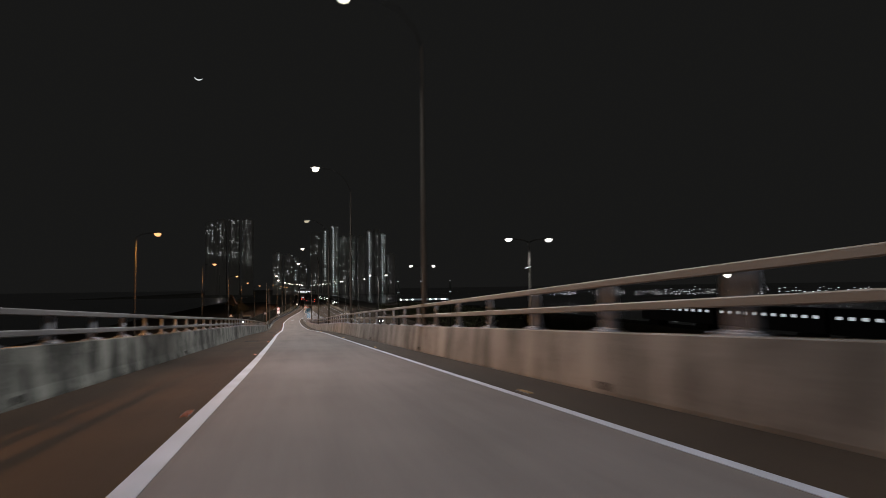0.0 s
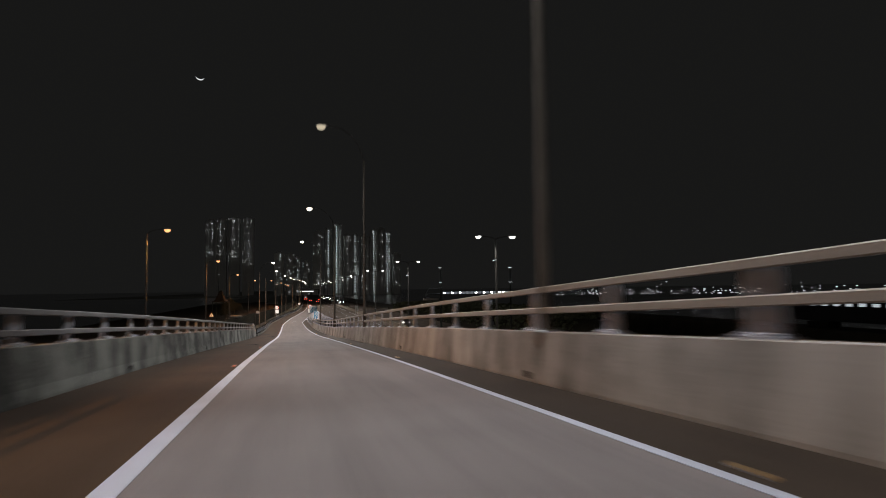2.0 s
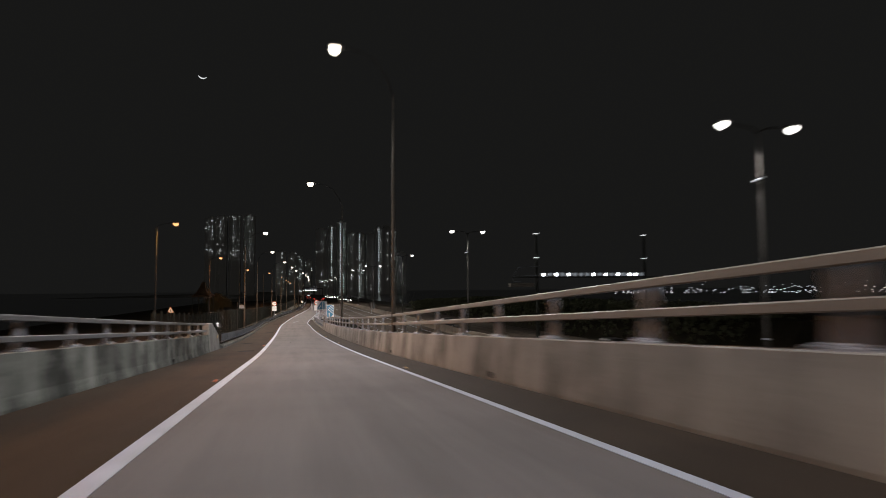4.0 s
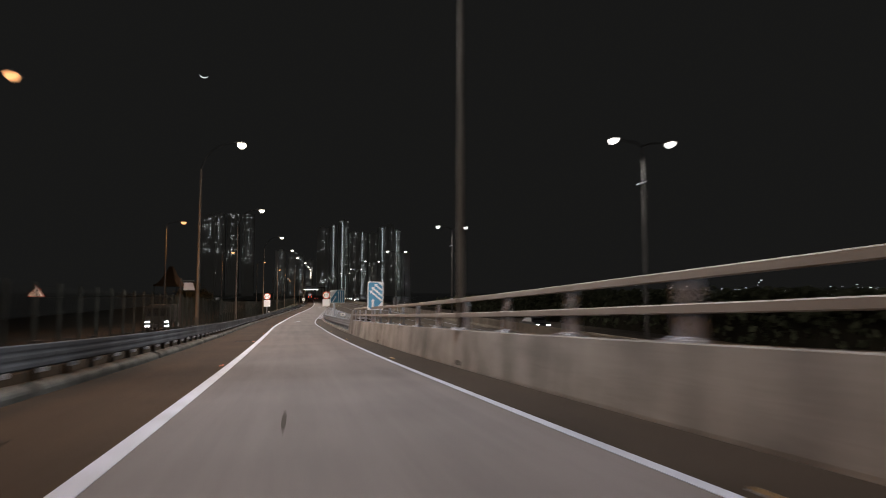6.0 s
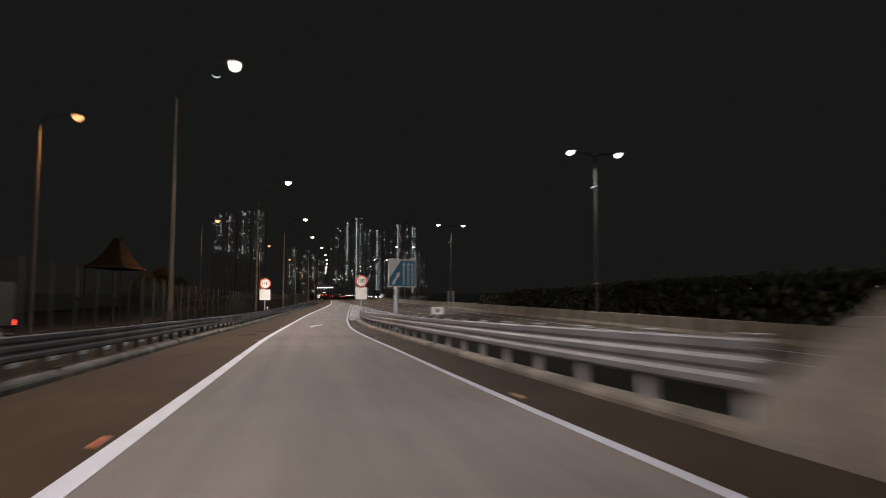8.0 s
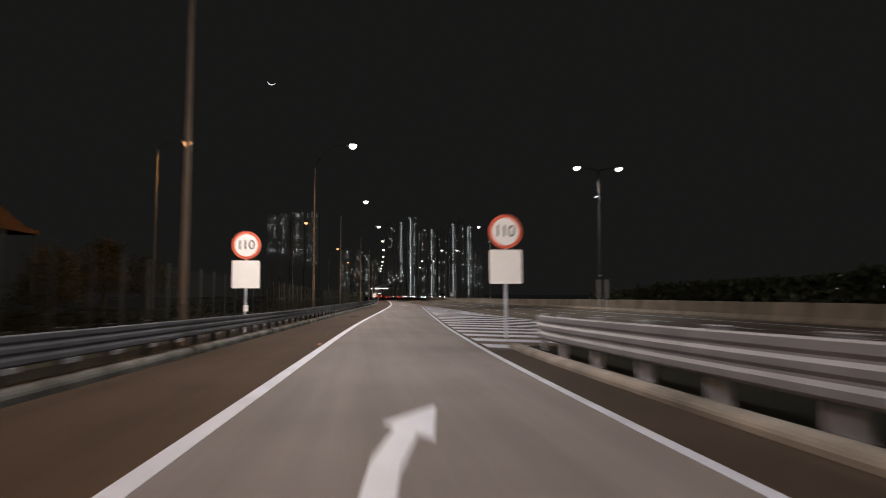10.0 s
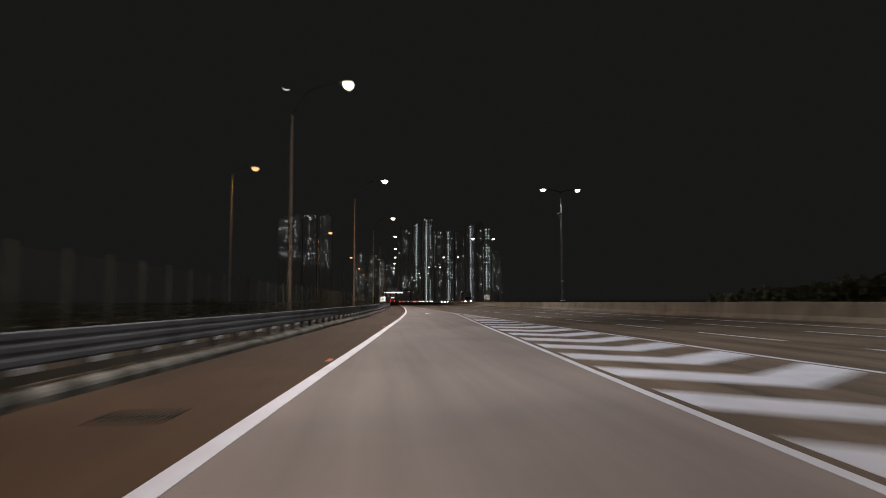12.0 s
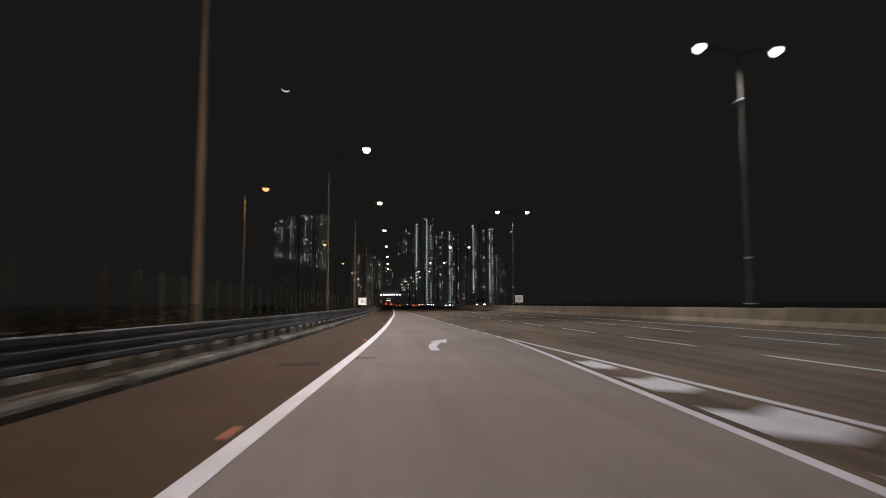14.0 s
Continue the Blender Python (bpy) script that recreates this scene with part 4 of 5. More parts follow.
def tree(x, y, z, h, r, seed, label, low):
    """Trunk, limbs and a crown that narrows to its top; low: where the crown begins, as a share of the height."""
    rng = random.Random(seed)
    root = thing("tree", pose(x, y, z), label, "tree", "roadside trees")
    bm = bmesh.new()
    top = Vector((rng.uniform(-0.3, 0.3), rng.uniform(-0.3, 0.3), h * 0.9))
    bent(bm, [Vector((0, 0, -0.1)), top * 0.4 + Vector((0.12, 0, 0)), top * 0.7, top], [0.2, 0.16, 0.11, 0.04], 9)
    tips = []
    for k in range(26):
        u = rng.uniform(0, 1) ** 1.3
        a = rng.uniform(0, 6.28)
        e = Vector((0, 0, h * (low + (1 - low) * u)))
        reach = r * (1 - 0.82 * u) * rng.uniform(0.35, 0.95)
        e += Vector((math.cos(a) * reach, math.sin(a) * reach, 0))
        st = top * max(0.3, (e.z / top.z) - 0.16)
        tube(bm, st, e, 0.045, 0.012, 6)
        tips.append(e)
    part("trunk", bm, BARK, root, smooth=True)
    verts, faces = [], []
    for e in tips:
        for k in range(260):
            c = e + Vector((rng.gauss(0, 0.5), rng.gauss(0, 0.5), rng.gauss(0, 0.36)))
            u = Vector((rng.uniform(-1, 1), rng.uniform(-1, 1), rng.uniform(-1, 1))).normalized()
            v = u.orthogonal().normalized()
            sz = rng.uniform(0.07, 0.16)
            b = len(verts)
            verts += [c - u * sz, c + v * sz * 0.5, c + u * sz, c - v * sz * 0.5]
            faces.append((b, b + 1, b + 2, b + 3))
    raw("crown", verts, faces, LEAF, root)


def trees():
    for k, (x, y, h, r, low) in enumerate(((-20.8, 233, 4.6, 1.9, 0.4), (-20.2, 239, 5.6, 2.0, 0.5), (-19.4, 246, 5.0, 2.0, 0.5))):
        tree(x, y, SIDE_Z(y) + 0.1, h, r, 100 + k, "bushy tree beside the side road, lit orange", low)
    # dark belt of trees across the expressway
    rng = random.Random(7)
    verts, faces = [], []
    y = 128.0
    while y < 296:
        for k in range(260):
            c = Vector((46 + rng.gauss(0, 2.2), y + rng.uniform(0, 6), -11 + rng.uniform(0, 1) ** 0.55 * (6.0 - 1.1 * min(1.0, max(0.0, (y - 216) / 30)) - 2.0 * max(0.0, (y - 270) / 30) + 0.35 * noise.noise(Vector((y * 0.05, 0, 0))))))
            for j in range(4):
                u = Vector((rng.uniform(-1, 1), rng.uniform(-1, 1), rng.uniform(-1, 1))).normalized()
                v = u.orthogonal().normalized()
                p = c + u * rng.uniform(0, 0.5)
                sz = rng.uniform(0.2, 0.5)
                b = len(verts)
                verts += [p - v * sz, p + u.cross(v) * sz * 0.6, p + v * sz, p - u.cross(v) * sz * 0.6]
                faces.append((b, b + 1, b + 2, b + 3))
        y += 5.0
    bank = sweep([(-4.5, -0.2), (-1.5, 5.0), (1.5, 5.0), (4.5, -0.2)], steps(122, 192, 14), lambda q: 46.5, lambda q: -11.2)
    low_bank = sweep([(-4.5, -0.2), (-1.5, 2.9), (1.5, 2.9), (4.5, -0.2)], steps(192.2, 300, 16), lambda q: 46.5, lambda q: -11.2)
    tagged(part("planted_bank", low_bank, EARTH), "low dark planted earth bank under the trees", "embankment", kind="structure")
    tagged(part("planted_bank", bank, EARTH), "dark planted earth bank under the trees", "embankment", kind="structure")
    tagged(raw("tree_belt", verts, faces, LEAF_DARK), "dark belt of trees beyond the expressway", "trees", kind="stuff")


def hedge():
    """Dark shrubs between fence and side road."""
    rng = random.Random(17)
    verts, faces = [], []
    y = 190.0
    while y < 400:
        for k in range(150):
            yy = y + rng.uniform(0, 2.0)
            top = (1.7 + 0.7 * noise.noise(Vector((yy * 0.23, 4.0, 0)))) * min(1.0, (yy - 186) / 14)
            c = Vector((LEFT_LINE(yy) - 7.6 - 1.5 * min(1.0, max(0.0, (yy - 205) / 60)) + rng.gauss(0, 0.45), yy, RAMP_Z(yy) - 0.7 + top * rng.uniform(0, 1) ** 0.7))
            for j in range(3):
                u = Vector((rng.uniform(-1, 1), rng.uniform(-1, 1), rng.uniform(-1, 1))).normalized()
                v = u.orthogonal().normalized()
                w = u.cross(v)
                p = c + u * rng.uniform(0, 0.25)
                sz = rng.uniform(0.05, 0.13)
                b = len(verts)
                verts += [p - v * sz, p + w * sz * 0.55, p + v * sz, p - w * sz * 0.55]
                faces.append((b, b + 1, b + 2, b + 3))
        y += 2.0
    tagged(raw("hedge", verts, faces, LEAF_HEDGE), "shrubs behind the fence, leaves coloured near black as if unlit", "hedge", kind="stuff")


def canopy():
    """A peaked fabric roof on posts beside the side road, its sides hollow towards the eaves."""
    x, y, z = -21.1, 223.3, SIDE_Z(223.3)
    root = thing("canopy", pose(x, y, z), "brown peaked fabric canopy lit by sodium light", "canopy")
    a, b, eave, peak = 1.8, 4.6, -3.95 - z, -0.85 - z
    bm = bmesh.new()
    rings = []
    n = 9
    for k in range(n + 1):
        u = k / n
        w = 1 - u * 0.86
        hgt = eave + (peak - eave) * u ** 1.7
        ring = []
        for i in range(40):
            t = (i % 10) / 10 * 2 - 1
            q = i // 10
            px, py = ((t, -1), (1, t), (-t, 1), (-1, -t))[q]
            ring.append(bm.verts.new((px * a * w, py * b * w, hgt)))
        rings.append(ring)
    for lo, hi in zip(rings[:-1], rings[1:]):
        for i in range(40):
            bm.faces.new((lo[i], lo[(i + 1) % 40], hi[(i + 1) % 40], hi[i]))
    bm.faces.new(rings[-1])
    low = [bm.verts.new((v.co.x, v.co.y, v.co.z - 0.25)) for v in rings[0]]
    for i in range(40):
        bm.faces.new((low[i], low[(i + 1) % 40], rings[0][(i + 1) % 40], rings[0][i]))
    part("roof", recalc(bm), CANVAS, root, smooth=True)
    for sx in (-1, 1):
        for sy in (-1, 1):
            bm = bmesh.new()
            tube(bm, (sx * (a - 0.15), sy * (b - 0.15), -0.3), (sx * (a - 0.15), sy * (b - 0.15), eave), 0.07, 0.06, 10)
            part("post", bm, FENCE_PAINT, root, smooth=True)


# ---- gantries, train, far city ----
def gantry_flood():
    y, z0 = 130.0, cross_z(MEDIAN_X, 130) - 0.35
    root = thing("sign_gantry", pose(0, y, z0), "dark steel gantry with a row of bright floodlights", "gantry")
    zt = -1.68 - z0
    for x in (22.4, 34.1):
        bm = bmesh.new()
        tube(bm, (x, 0.3, 0), (x, 0.3, zt + 4.1), 0.19, 0.11, 12)
        part("column", bm, FENCE_PAINT, root, smooth=True)
        for dz in (4.0, 1.66):
            bm = bmesh.new()
            box(bm, x - 0.1, 0.15, zt + dz, 0.42, 0.3, 0.05, 0.01)
            part("small_lamp", bm, SHORE_LIT, root)
    for dy in (-0.25, 0.25):
        bm = bmesh.new()
        tube(bm, (19.9, dy, zt - 0.22), (36.4, dy, zt - 0.22), 0.05, 0.05, 8)
        part("chord", bm, FENCE_PAINT, root)
    bm = bmesh.new()
    bent(bm, [(19.9, 0, zt - 0.65), (19.9, 0, zt - 0.05), (20.4, 0, zt + 0.72), (22.5, 0, zt + 0.85)], [0.025, 0.025, 0.025, 0.025], 8)
    tube(bm, (19.9, 0, zt - 0.65), (20.6, 0, zt - 0.62), 0.025, 0.025, 8)
    tube(bm, (19.9, 0, zt - 0.12), (22.5, 0, zt - 0.02), 0.025, 0.025, 8)
    part("end_rail", bm, GALV_DIRTY, root)
    bm = bmesh.new()
    box(bm, 20.7, 0, zt - 0.95, 2.4, 0.6, 0.35, 0.03)
    part("end_tray", bm, POLE, root)
    for k in range(17):
        x = 22.75 + k * 0.655
        bright = k in (0, 2, 4, 8, 10, 12, 14, 15)
        bm = bmesh.new()
        box(bm, x, -0.36, zt + 0.02, 0.44, 0.3, 0.36, 0.03)
        part("floodlight", bm, GALV, root)
        bm = bmesh.new()
        if bright:
            tube(bm, (x, -0.54, zt + 0.02), (x, -0.51, zt + 0.02), 0.14, 0.16, 16)
        else:
            box(bm, x, -0.52, zt + 0.04, 0.36, 0.02, 0.26)
        part("floodlight_lens", bm, FLOOD_LIT if bright else FLOOD_FACE, root)
        bm = bmesh.new()
        tube(bm, (x, -0.3, zt - 0.15), (x, -0.24, zt - 0.23), 0.03, 0.03, 6)
        part("bracket", bm, FENCE_PAINT, root)


def gantry_far():
    y, z0 = 620.0, -9.3
    root = thing("sign_gantry", pose(0, y, z0), "far overhead gantry with a lit row of lamps", "gantry")
    for x in (4.2, 21.4):
        bm = bmesh.new()
        tube(bm, (x, 0, 0), (x, 0, 8.6), 0.25, 0.2, 10)
        part("column", bm, POLE, root, smooth=True)
    bm = bmesh.new()
    box(bm, 12.8, 0, 8.0, 17.4, 0.6, 0.7, 0.05)
    part("beam", bm, POLE, root)
    bm = bmesh.new()
    box(bm, 10.4, -0.35, 8.3, 12.0, 0.1, 2.6, 0.03)
    part("sign_panel", bm, SIGN_BACK, root)
    for k in range(8):
        bm = bmesh.new()
        box(bm, 5.0 + k * 1.55, -1.3, 6.4, 0.9, 0.3, 0.55, 0.05)
        part("lamp", bm, GANTRY_LIT, root)
        bm = bmesh.new()
        tube(bm, (5.0 + k * 1.55, -0.3, 7.7), (5.0 + k * 1.55, -1.3, 6.7), 0.05, 0.05, 6)
        part("lamp_arm", bm, POLE, root)


def train():
    z = -6.1
    for k in range(5):
        y = 98.0 - k * 22.0
        root = thing("train_carriage", pose(70, y, z), "dark train carriage with a row of lit windows", "train", "carriages of the train")
        bm = bmesh.new()
        box(bm, 0, 0, 1.9, 3.0, 21.4, 3.4, 0.25)
        part("body", bm, CARRIAGE, root)
        for yy in (-7.2, 7.2):
            bm = bmesh.new()
            box(bm, 0, yy, -0.35, 2.2, 3.4, 0.9, 0.1)
            part("bogie", bm, IRON, root)
        me = None
        for j in range(11):
            yy = -9.2 + j * 1.84
            if me is None:
                bm = bmesh.new()
                box(bm, 0, 0, 0, 0.05, 0.95, 0.42, 0.02)
                ob = part("window", bm, TRAIN_LIT, root)
                ob.location = (-1.5, yy, 2.45)
                me = ob.data
            else:
                shared("window", me, root, pose(-1.5, yy, 2.45))
    verts = [(66, -60, -11.2), (74, -60, -11.2), (74, 240, -11.2), (66, 240, -11.2), (66.8, -60, -6.88), (73.2, -60, -6.88), (73.2, 240, -6.88), (66.8, 240, -6.88)]
    faces = [(0, 1, 5, 4), (1, 2, 6, 5), (2, 3, 7, 6), (3, 0, 4, 7), (4, 5, 6, 7)]
    tagged(raw("railway_bank", verts, faces, EARTH), "dark earth bank that carries the railway", "embankment", kind="structure")


def tower(x, y, w, top, low, stairs, density, seed, base=-11.2):
    """A far apartment tower: wall with bays, roof hut, and its lit windows."""
    rng = random.Random(seed)
    root = thing("apartment_tower", pose(x, y, base), "tall dark apartment tower with scattered lit windows", "tower block", "far apartment towers")
    h = top - base
    bm = bmesh.new()
    box(bm, 0, 8, h / 2, w, 16, h)
    for k in (-0.32, 0.32):
        box(bm, w * k, -0.8, h / 2 - 1, w * 0.22, 1.6, h - 2)
    part("wall", bm, TOWER_WALL, root)
    bm = bmesh.new()
    box(bm, 0, 8, h + 1.6, w * 0.4, 7, 3.2)
    part("roof_hut", bm, TOWER_WALL, root)
    for name, mat, cols in (("window_light", WINDOW_LIT, None), ("stair_light", STAIR_LIT, stairs)):
        verts, faces = [], []

        def win(px, pz, a, b):
            i = len(verts)
            q = -1.75
            for dy in (q, q + 0.3):
                verts.extend([(px - a, dy, pz - b), (px + a, dy, pz - b), (px + a, dy, pz + b), (px - a, dy, pz + b)])
            faces.extend([(i, i + 1, i + 2, i + 3), (i + 4, i + 7, i + 6, i + 5), (i, i + 4, i + 5, i + 1), (i + 3, i + 2, i + 6, i + 7)])

        z = low - base
        while z < h - 1.0:
            if cols is None:
                for j in range(int(w / 2.6)):
                    if rng.random() < density * (1.7 if (j * 7 + seed) % 4 == 0 else 0.55):
                        s = rng.uniform(0.28, 0.54)
                        win(-w / 2 + 1.3 + j * 2.6, z, s, s * 0.9)
            else:
                for c, p in cols:
                    if rng.random() < p:
                        win(c, z, 0.56, 0.55)
            z += 2.9 if cols is None else 4.4
        if verts:
            ob = raw(name, verts, faces, mat, root)
            tagged(ob, kind="stuff")


def city():
    # main group
    for k, (x, w, top, low, st, den) in enumerate((
            (38, 18, 98, 5, ((6.0, 0.15),), 0.10), (55, 12, 104, 0, ((0.0, 0.75),), 0.04), (71.5, 16, 112, -6, ((-1.8, 0.97), (4.0, 0.55)), 0.06),
            (88, 14, 92, -6, (), 0.13), (102.5, 14, 93, -6, ((-1.2, 0.96), (4.4, 0.3)), 0.09), (120, 15, 92, -4, (), 0.10),
            (135, 15, 102, -6, ((-1.6, 0.95),), 0.08), (148.5, 11, 106, -2, (), 0.08), (160.5, 12, 98, -5, ((-2.0, 0.8), (2.4, 0.35)), 0.08), (174, 14, 60, -8, (), 0.06))):
        tower(x, 1088 + (k % 3) * 6, w, top, low, st, den, 11 + k)
    # group on the hill to the left
    for k, (x, w, top, low) in enumerate(((-163, 22, 138, 68), (-143, 18, 142, 70), (-120, 22, 144, 58), (-93, 22, 144, 50))):
        tower(x, 1295 + k * 3, w, top, low, (), 0.19, 41 + k)
    # lower group between them
    for k, (x, w, top, low, st) in enumerate(((-30, 18, 68, -5, ((2.0, 0.3),)), (-10, 16, 66, -8, ()), (4, 12, 60, -8, ((0.0, 0.4),)), (20, 14, 52, -9, ()))):
        tower(x, 1205 + k * 5, w, top, low, st, 0.14, 61 + k)
    # added masts: fill lights that bring the dark tower walls near the sky tone
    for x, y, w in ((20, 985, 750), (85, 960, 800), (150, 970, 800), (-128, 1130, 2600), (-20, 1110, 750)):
        root = thing("tower_fill_mast", pose(x, y, -11.2), "added tall far mast whose lamp lifts the tower walls", "lamp mast", "estate lamp masts")
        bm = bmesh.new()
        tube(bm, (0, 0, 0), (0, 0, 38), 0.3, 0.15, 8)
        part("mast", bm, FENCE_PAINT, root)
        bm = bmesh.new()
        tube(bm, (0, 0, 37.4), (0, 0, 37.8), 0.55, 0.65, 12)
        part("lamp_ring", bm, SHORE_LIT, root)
        li = bpy.data.lights.new("tower_fill_light", "POINT")
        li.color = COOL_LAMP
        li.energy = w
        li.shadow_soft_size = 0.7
        new("tower_fill_light", li).location = (x, y + 1.4, 26.4)
    # lights along the far shore
    rng = random.Random(5)
    verts, faces = [], []
    clumps = [(rng.uniform(25, 62), rng.uniform(0.4, 2.2)) for k in range(26)]
    for k in range(330):
        c, w = rng.choice(clumps)
        a = radians(rng.gauss(c, w) if rng.random() < 0.75 else rng.uniform(25, 64))
        R = rng.uniform(400, 450)
        x, y = R * math.sin(a), R * math.cos(a)
        z = -6.2 + abs(rng.gauss(0, 2.2))
        s = rng.choice((0.06, 0.08, 0.10, 0.16))
        i = len(verts)
        for dy in (0, 1.0):
            verts += [(x - s, y + dy, z - s), (x + s, y + dy, z - s), (x + s, y + dy, z + s), (x - s, y + dy, z + s)]
        faces += [(i, i + 1, i + 2, i + 3), (i + 4, i + 7, i + 6, i + 5), (i, i + 3, i + 7, i + 4), (i + 1, i + 5, i + 6, i + 2)]
    tagged(raw("shore_lights", verts, faces, SHORE_LIT), "scattered white lights along the far shore", "lights", kind="stuff")


def moon():
    d = Vector((0.0, 135.0, -6.0)) + Vector((-7601.7, 50000.0, 17560.0)).normalized() * 4600
    bm = bmesh.new()
    R = 31.0
    n = 20
    out, inn = [], []
    for k in range(n + 1):
        a = radians(198 + 144 * k / n)
        u = k / n
        t = math.sin(math.pi * u) ** 0.8 * 0.26
        out.append(bm.verts.new((R * math.cos(a), 0, R * math.sin(a))))
        inn.append(bm.verts.new((R * math.cos(a) * (1 - t * 0.35), 0, R * math.sin(a) + R * t)))
    for k in range(n):
        bm.faces.new((out[k], out[k + 1], inn[k + 1], inn[k]))
    ob = part("moon", bm, MOONLIGHT)
    ob.matrix_basis = look(tuple(d), (0, 0, 0)) @ pose(0, 0, 0, -90, 0, 6)
    tagged(ob, "thin bright crescent moon lying on its back", "moon", kind="structure")


# ---- vehicles ----
def wheel(root, x, y, r, w):
    bm = bmesh.new()
    tube(bm, (x - w / 2, y, r), (x + w / 2, y, r), r, r, 18)
    t = part("tyre", bm, RUBBER, root, smooth=False)
    bm = bmesh.new()
    tube(bm, (x - w / 2 - 0.01, y, r), (x + w / 2 + 0.01, y, r), r * 0.6, r * 0.6, 14)
    part("rim", bm, GALV, t)


def car(x, y, z, turn, paint, label):
    root = thing("car", pose(x, y, z, 0, 0, turn), label, "car", "cars on the expressway")
    bm = bmesh.new()
    prof = [(-2.2, 0.35), (-2.25, 0.75), (-2.1, 0.92), (-1.35, 1.0), (-0.75, 1.42), (0.75, 1.45), (1.55, 1.0), (2.2, 0.9), (2.25, 0.4)]
    sides = []
    for s in (-1, 1):
        sides.append([bm.verts.new((s * (0.86 if zz < 1.1 else 0.7), yy, zz)) for yy, zz in prof])
    n = len(prof)
    bm.faces.new(sides[0])
    bm.faces.new(sides[1][::-1])
    for i in range(n):
        bm.faces.new((sides[0][i], sides[1][i], sides[1][(i + 1) % n], sides[0][(i + 1) % n]))
    part("body", recalc(bm), paint, root)
    bm = bmesh.new()
    box(bm, 0, -1.1, 1.22, 1.3, 0.05, 0.36, rot=Matrix.Rotation(radians(0), 3, "X"))
    part("windscreen", bm, GLASS_DARK, root)
    for sx in (-0.62, 0.62):
        bm = bmesh.new()
        box(bm, sx, -2.24, 0.68, 0.34, 0.06, 0.16, 0.02)
        part("headlight", bm, HEADLIGHT, root)
        bm = bmesh.new()
        box(bm, sx, 2.25, 0.75, 0.34, 0.06, 0.16, 0.02)
        part("tail_light", bm, TAILLIGHT, root)
        for yy in (-1.4, 1.4):
            wheel(root, sx * 1.22, yy, 0.32, 0.2)


def truck(x, y, z, turn, paint, label, h=3.4, w=2.3, L=6.5):
    root = thing("truck", pose(x, y, z, 0, 0, turn), label, "truck")
    bm = bmesh.new()
    box(bm, 0, L * 0.62, 0.9 + (h - 0.9) / 2, w, L * 0.68, h - 0.9, 0.06)
    part("cargo_box", bm, paint, root)
    bm = bmesh.new()
    box(bm, 0, 0.95, 1.45, w * 0.92, 1.8, 1.9, 0.12)
    part("cab", bm, paint, root)
    bm = bmesh.new()
    box(bm, 0, 0.04, 1.85, w * 0.8, 0.06, 0.7, 0.02)
    part("windscreen", bm, GLASS_DARK, root)
    bm = bmesh.new()
    box(bm, 0, 0.02, 0.62, w * 0.94, 0.16, 0.32, 0.03)
    part("bumper", bm, CAR_DARK, root)
    for s in (-1, 1):
        for zz in (0.98, 0.62):
            bm = bmesh.new()
            box(bm, s * w * 0.36, -0.07, zz, 0.34, 0.06, 0.17, 0.02)
            part("headlight", bm, HEADLIGHT, root)
        bm = bmesh.new()
        box(bm, s * w * 0.4, L + 0.0, 1.0, 0.3, 0.06, 0.22, 0.02)
        part("tail_light", bm, TAILLIGHT, root)
        for yy in (1.0, L - 1.3):
            wheel(root, s * w * 0.42, yy, 0.45, 0.26)


def bus(x, y, z):
    root = thing("bus", pose(x, y, z), "red double-deck bus with lit tail lights, seen from behind", "bus")
    bm = bmesh.new()
    box(bm, 0, 5.5, 2.35, 2.5, 11, 3.9, 0.15)
    part("body", bm, BUS_RED, root)
    bm = bmesh.new()
    box(bm, 0, -0.01, 3.35, 2.0, 0.05, 0.8, 0.03)
    part("rear_window", bm, GLASS_DARK, root)
    bm = bmesh.new()
    box(bm, 0, -0.03, 2.55, 1.7, 0.05, 0.34, 0.02)
    part("rear_sign", bm, WINDOW_LIT, root)
    for s in (-1, 1):
        for zz in (1.0, 1.5):
            bm = bmesh.new()
            box(bm, s * 1.02, -0.03, zz, 0.26, 0.06, 0.26, 0.03)
            part("tail_light", bm, TAILLIGHT, root)
        for yy in (2.2, 8.8):
            wheel(root, s * 1.1, yy, 0.48, 0.28)


def vehicles():
    bus(7.6, 512, -9.28)
    truck(-12.6, 173.0, SIDE_Z(173), 0, VAN_GREY, "grey delivery van with bright headlights on the side road", h=2.5, w=2.2, L=5.2)
    truck(27.0, 402, cross_z(21, 402) - 0.14, 0, CAR_DARK, "dark box truck with headlights on across the median", h=3.6)
    for x, y in ((24.65, 450), (28.3, 452), (23.3, 548), (31.5, 500), (27.2, 590), (30.5, 640), (25.2, 520), (29.6, 560), (24.3, 610), (32.0, 585), (26.4, 655), (28.9, 690), (33.0, 625), (23.9, 680)):
        car(x, y, cross_z(21, y) - 0.02 * (x - 21) - 0.02, 0, CAR_PAINT if int(y) % 20 else CAR_DARK, "car with white headlights on the opposite carriageway")
    for x, y in ((13.8, 430), (10.2, 470), (17.2, 500)):
        car(x, y, cross_z(x, y), 180, CAR_DARK, "dark car with red tail lights on the expressway")
    for x, y in ((24.5, 175), (29.0, 128)):
        car(x, y, cross_z(21, y) - 0.02 * (x - 21) - 0.02, 0, CAR_DARK, "car with white headlights on the opposite carriageway")


# ---- build ----
ground()
water()
ramp_road()
main_road()
verges()
parapet("parapet_right", RIGHT_EDGE, 1, -40, 155.0, 5.726, 2.863, 8.49 - 2.863 * 16, (1.235, 1.35), (1.61, 1.725), CONCRETE, "pale concrete bridge parapet with two grey steel rails", 0.02)
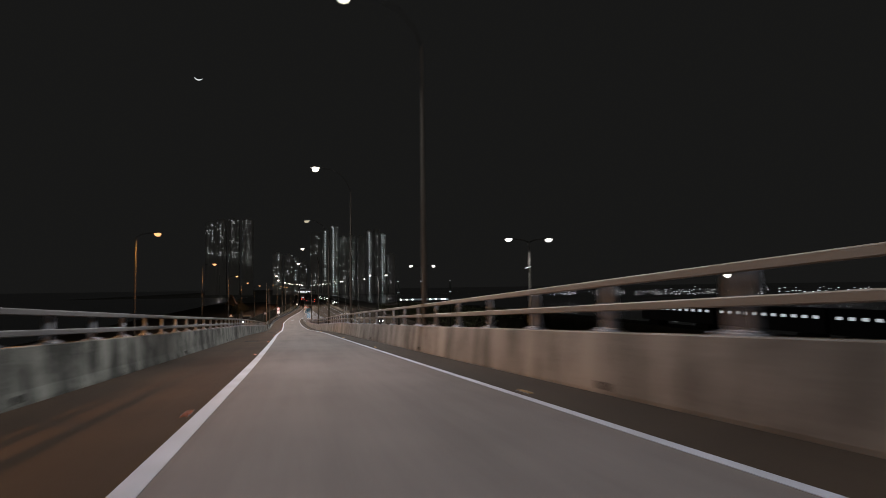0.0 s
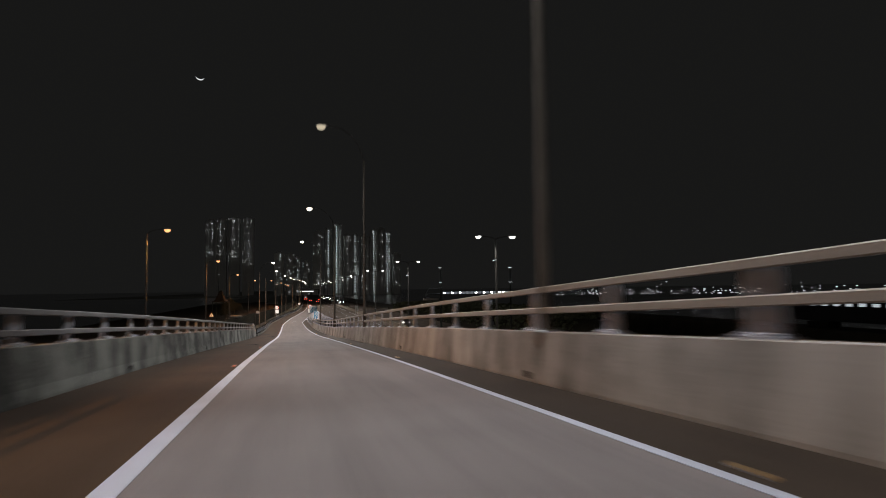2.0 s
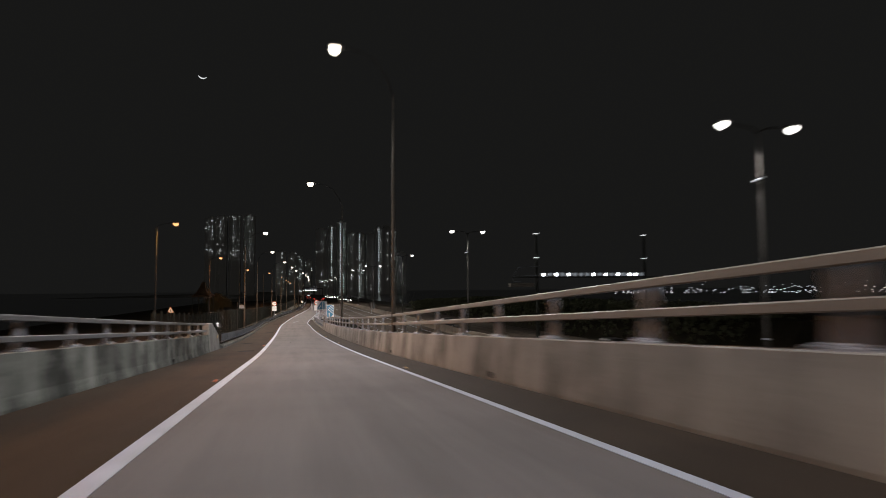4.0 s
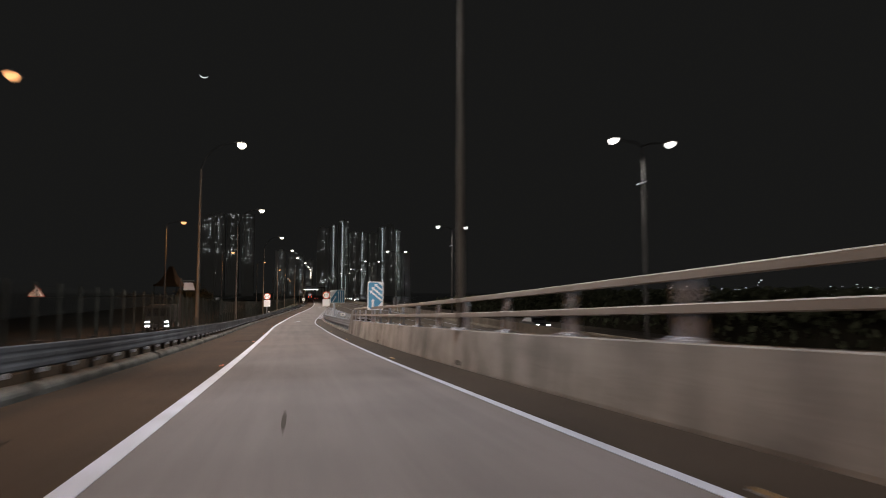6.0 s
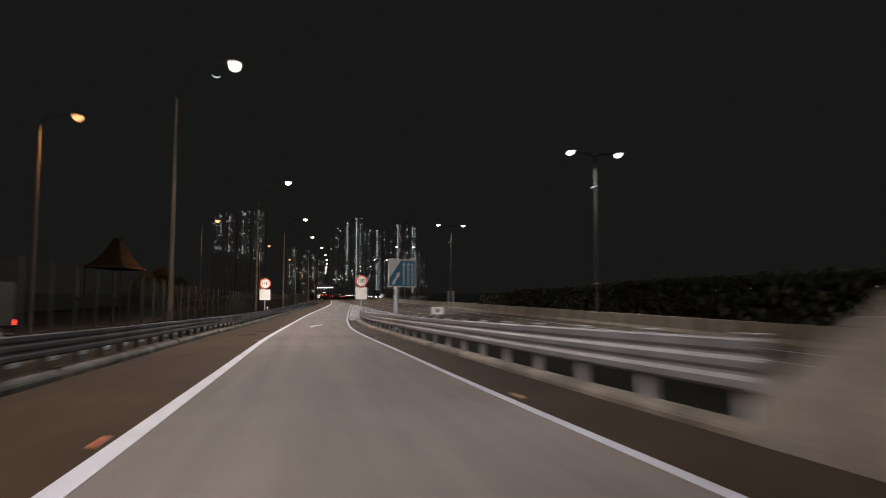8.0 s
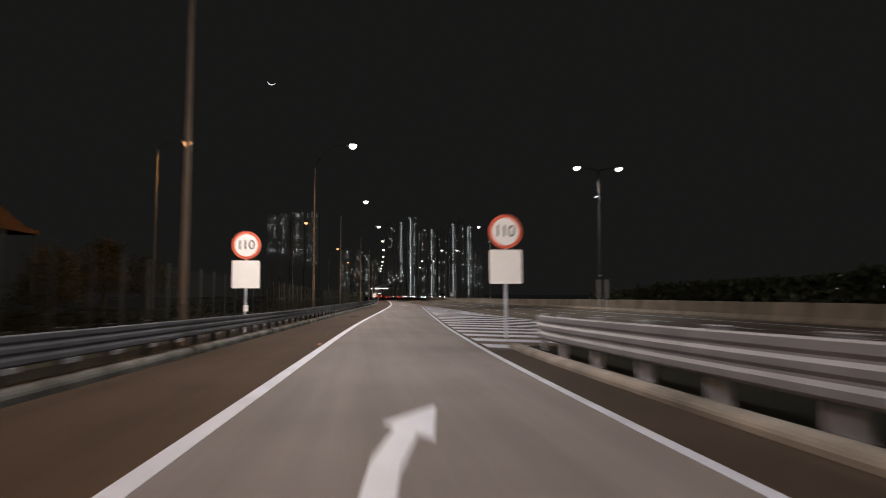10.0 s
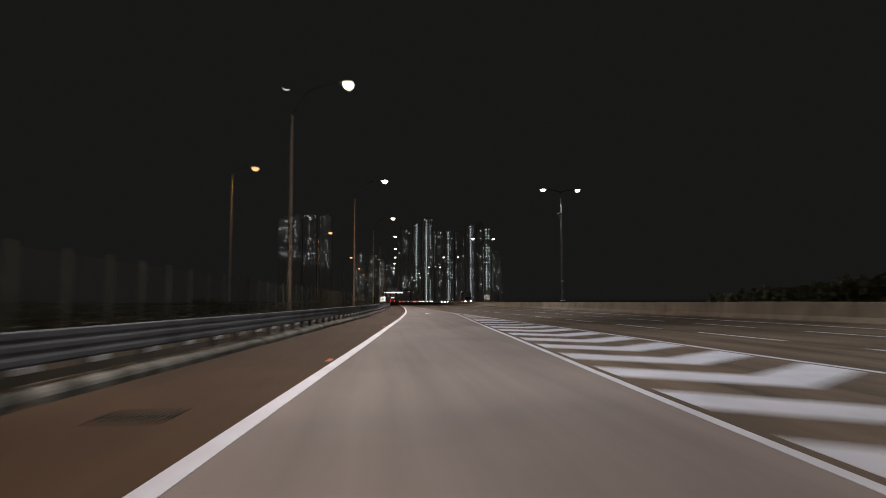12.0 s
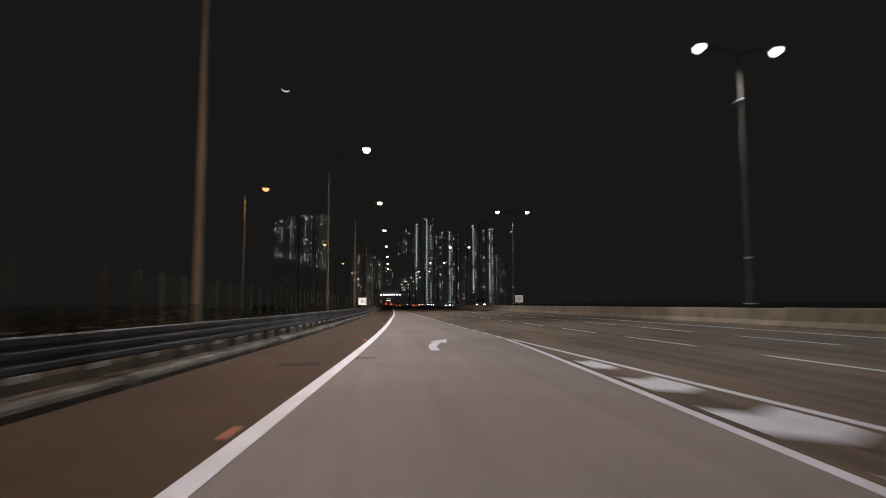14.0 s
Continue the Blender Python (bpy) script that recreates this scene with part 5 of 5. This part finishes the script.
parapet("parapet_left", LEFT_EDGE, -1, -40, 110.0, 4.86, 2.43, 12.4 - 2.43 * 21, (1.075, 1.185), (1.42, 1.53), CONCRETE_DARK, "stained concrete bridge parapet with two grey steel rails", 0.045, RAIL_DULL, GALV_DULL, 10.6, 14.9)
end_block("parapet_end_right", RIGHT_EDGE, 1, [(155.0, 0.0), (155.0, 1.64), (155.5, 1.64), (157.3, 0.5), (157.45, 0.0)], "concrete parapet end block with sloped top")
left_end = end_block("parapet_end_left", LEFT_EDGE, -1, [(110.0, 0.0), (110.0, 1.52), (111.5, 1.56), (114.6, 0.80), (114.7, 0.0)], "pale concrete parapet end block with sloped top")
bm = bmesh.new()
box(bm, LEFT_EDGE(113.7) - 0.065, 113.7, RAMP_Z(113.7) + 0.74, 0.05, 0.22, 0.12, 0.01)
part("reflector", bm, STUD_AMBER, left_end, "small amber reflector")
median()
lamps()
sign_merge_tall()
sign_merge_wide()
sign_limit(4.02, 210.1, -5.63, 1.15, -6.24, -7.37, "round speed limit sign with red ring above a white plate")
sign_limit(-5.05, 213.9, -5.84, 1.06, -6.42, -7.46, "round speed limit sign with red ring above a white plate")
sign_small(1.89, 339.4, -7.78, 0.96, 0.9, "small square white sign on a post behind the guardrail")
sign_small(21.35, 340.2, -7.55, 1.0, 0.9, "small square white sign on the median barrier")
median_panels()
delineators()
sign_warning()
sign_hanging()
marker_box()
gantry_flood()
gantry_far()
train()
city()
moon()
trees()
canopy()
hedge()
vehicles()
guardrail("guardrail_left", LEFT_EDGE, RAMP_Z, -1, 114.9, 520, 1.55, GALV_DIRTY, "dirty corrugated steel guardrail on a concrete kerb", 0.44, 0.86, post_mat=POST_DARK, deep=0.35, clip=True)
guardrail("guardrail_right", lambda y: RIGHT_LINE(y) + 1.5 - 0.5 * min(1.0, max(0.0, (y - 186) / 18.0)) + max(0.0, (y - 203) / 2.5) ** 2 * 0.3, lambda y: RAMP_Z(y) + 0.03, 1, 157.5, 205.4, 1.87, GALV_BEAM, "galvanised corrugated steel guardrail curving along the island", 0.36, 0.90)
fence()
lane_marks()
studs()
grates()
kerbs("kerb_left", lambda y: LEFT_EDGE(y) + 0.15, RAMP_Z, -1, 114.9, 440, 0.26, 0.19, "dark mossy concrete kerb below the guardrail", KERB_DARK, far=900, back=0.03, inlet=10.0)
kerbs("kerb_right", lambda y: RIGHT_LINE(y) + 1.24 - 0.5 * min(1.0, max(0.0, (y - 186) / 18.0)), RAMP_Z, 1, 157.5, 206, 0.26, 0.13, "pale concrete kerb of the island", KERB)
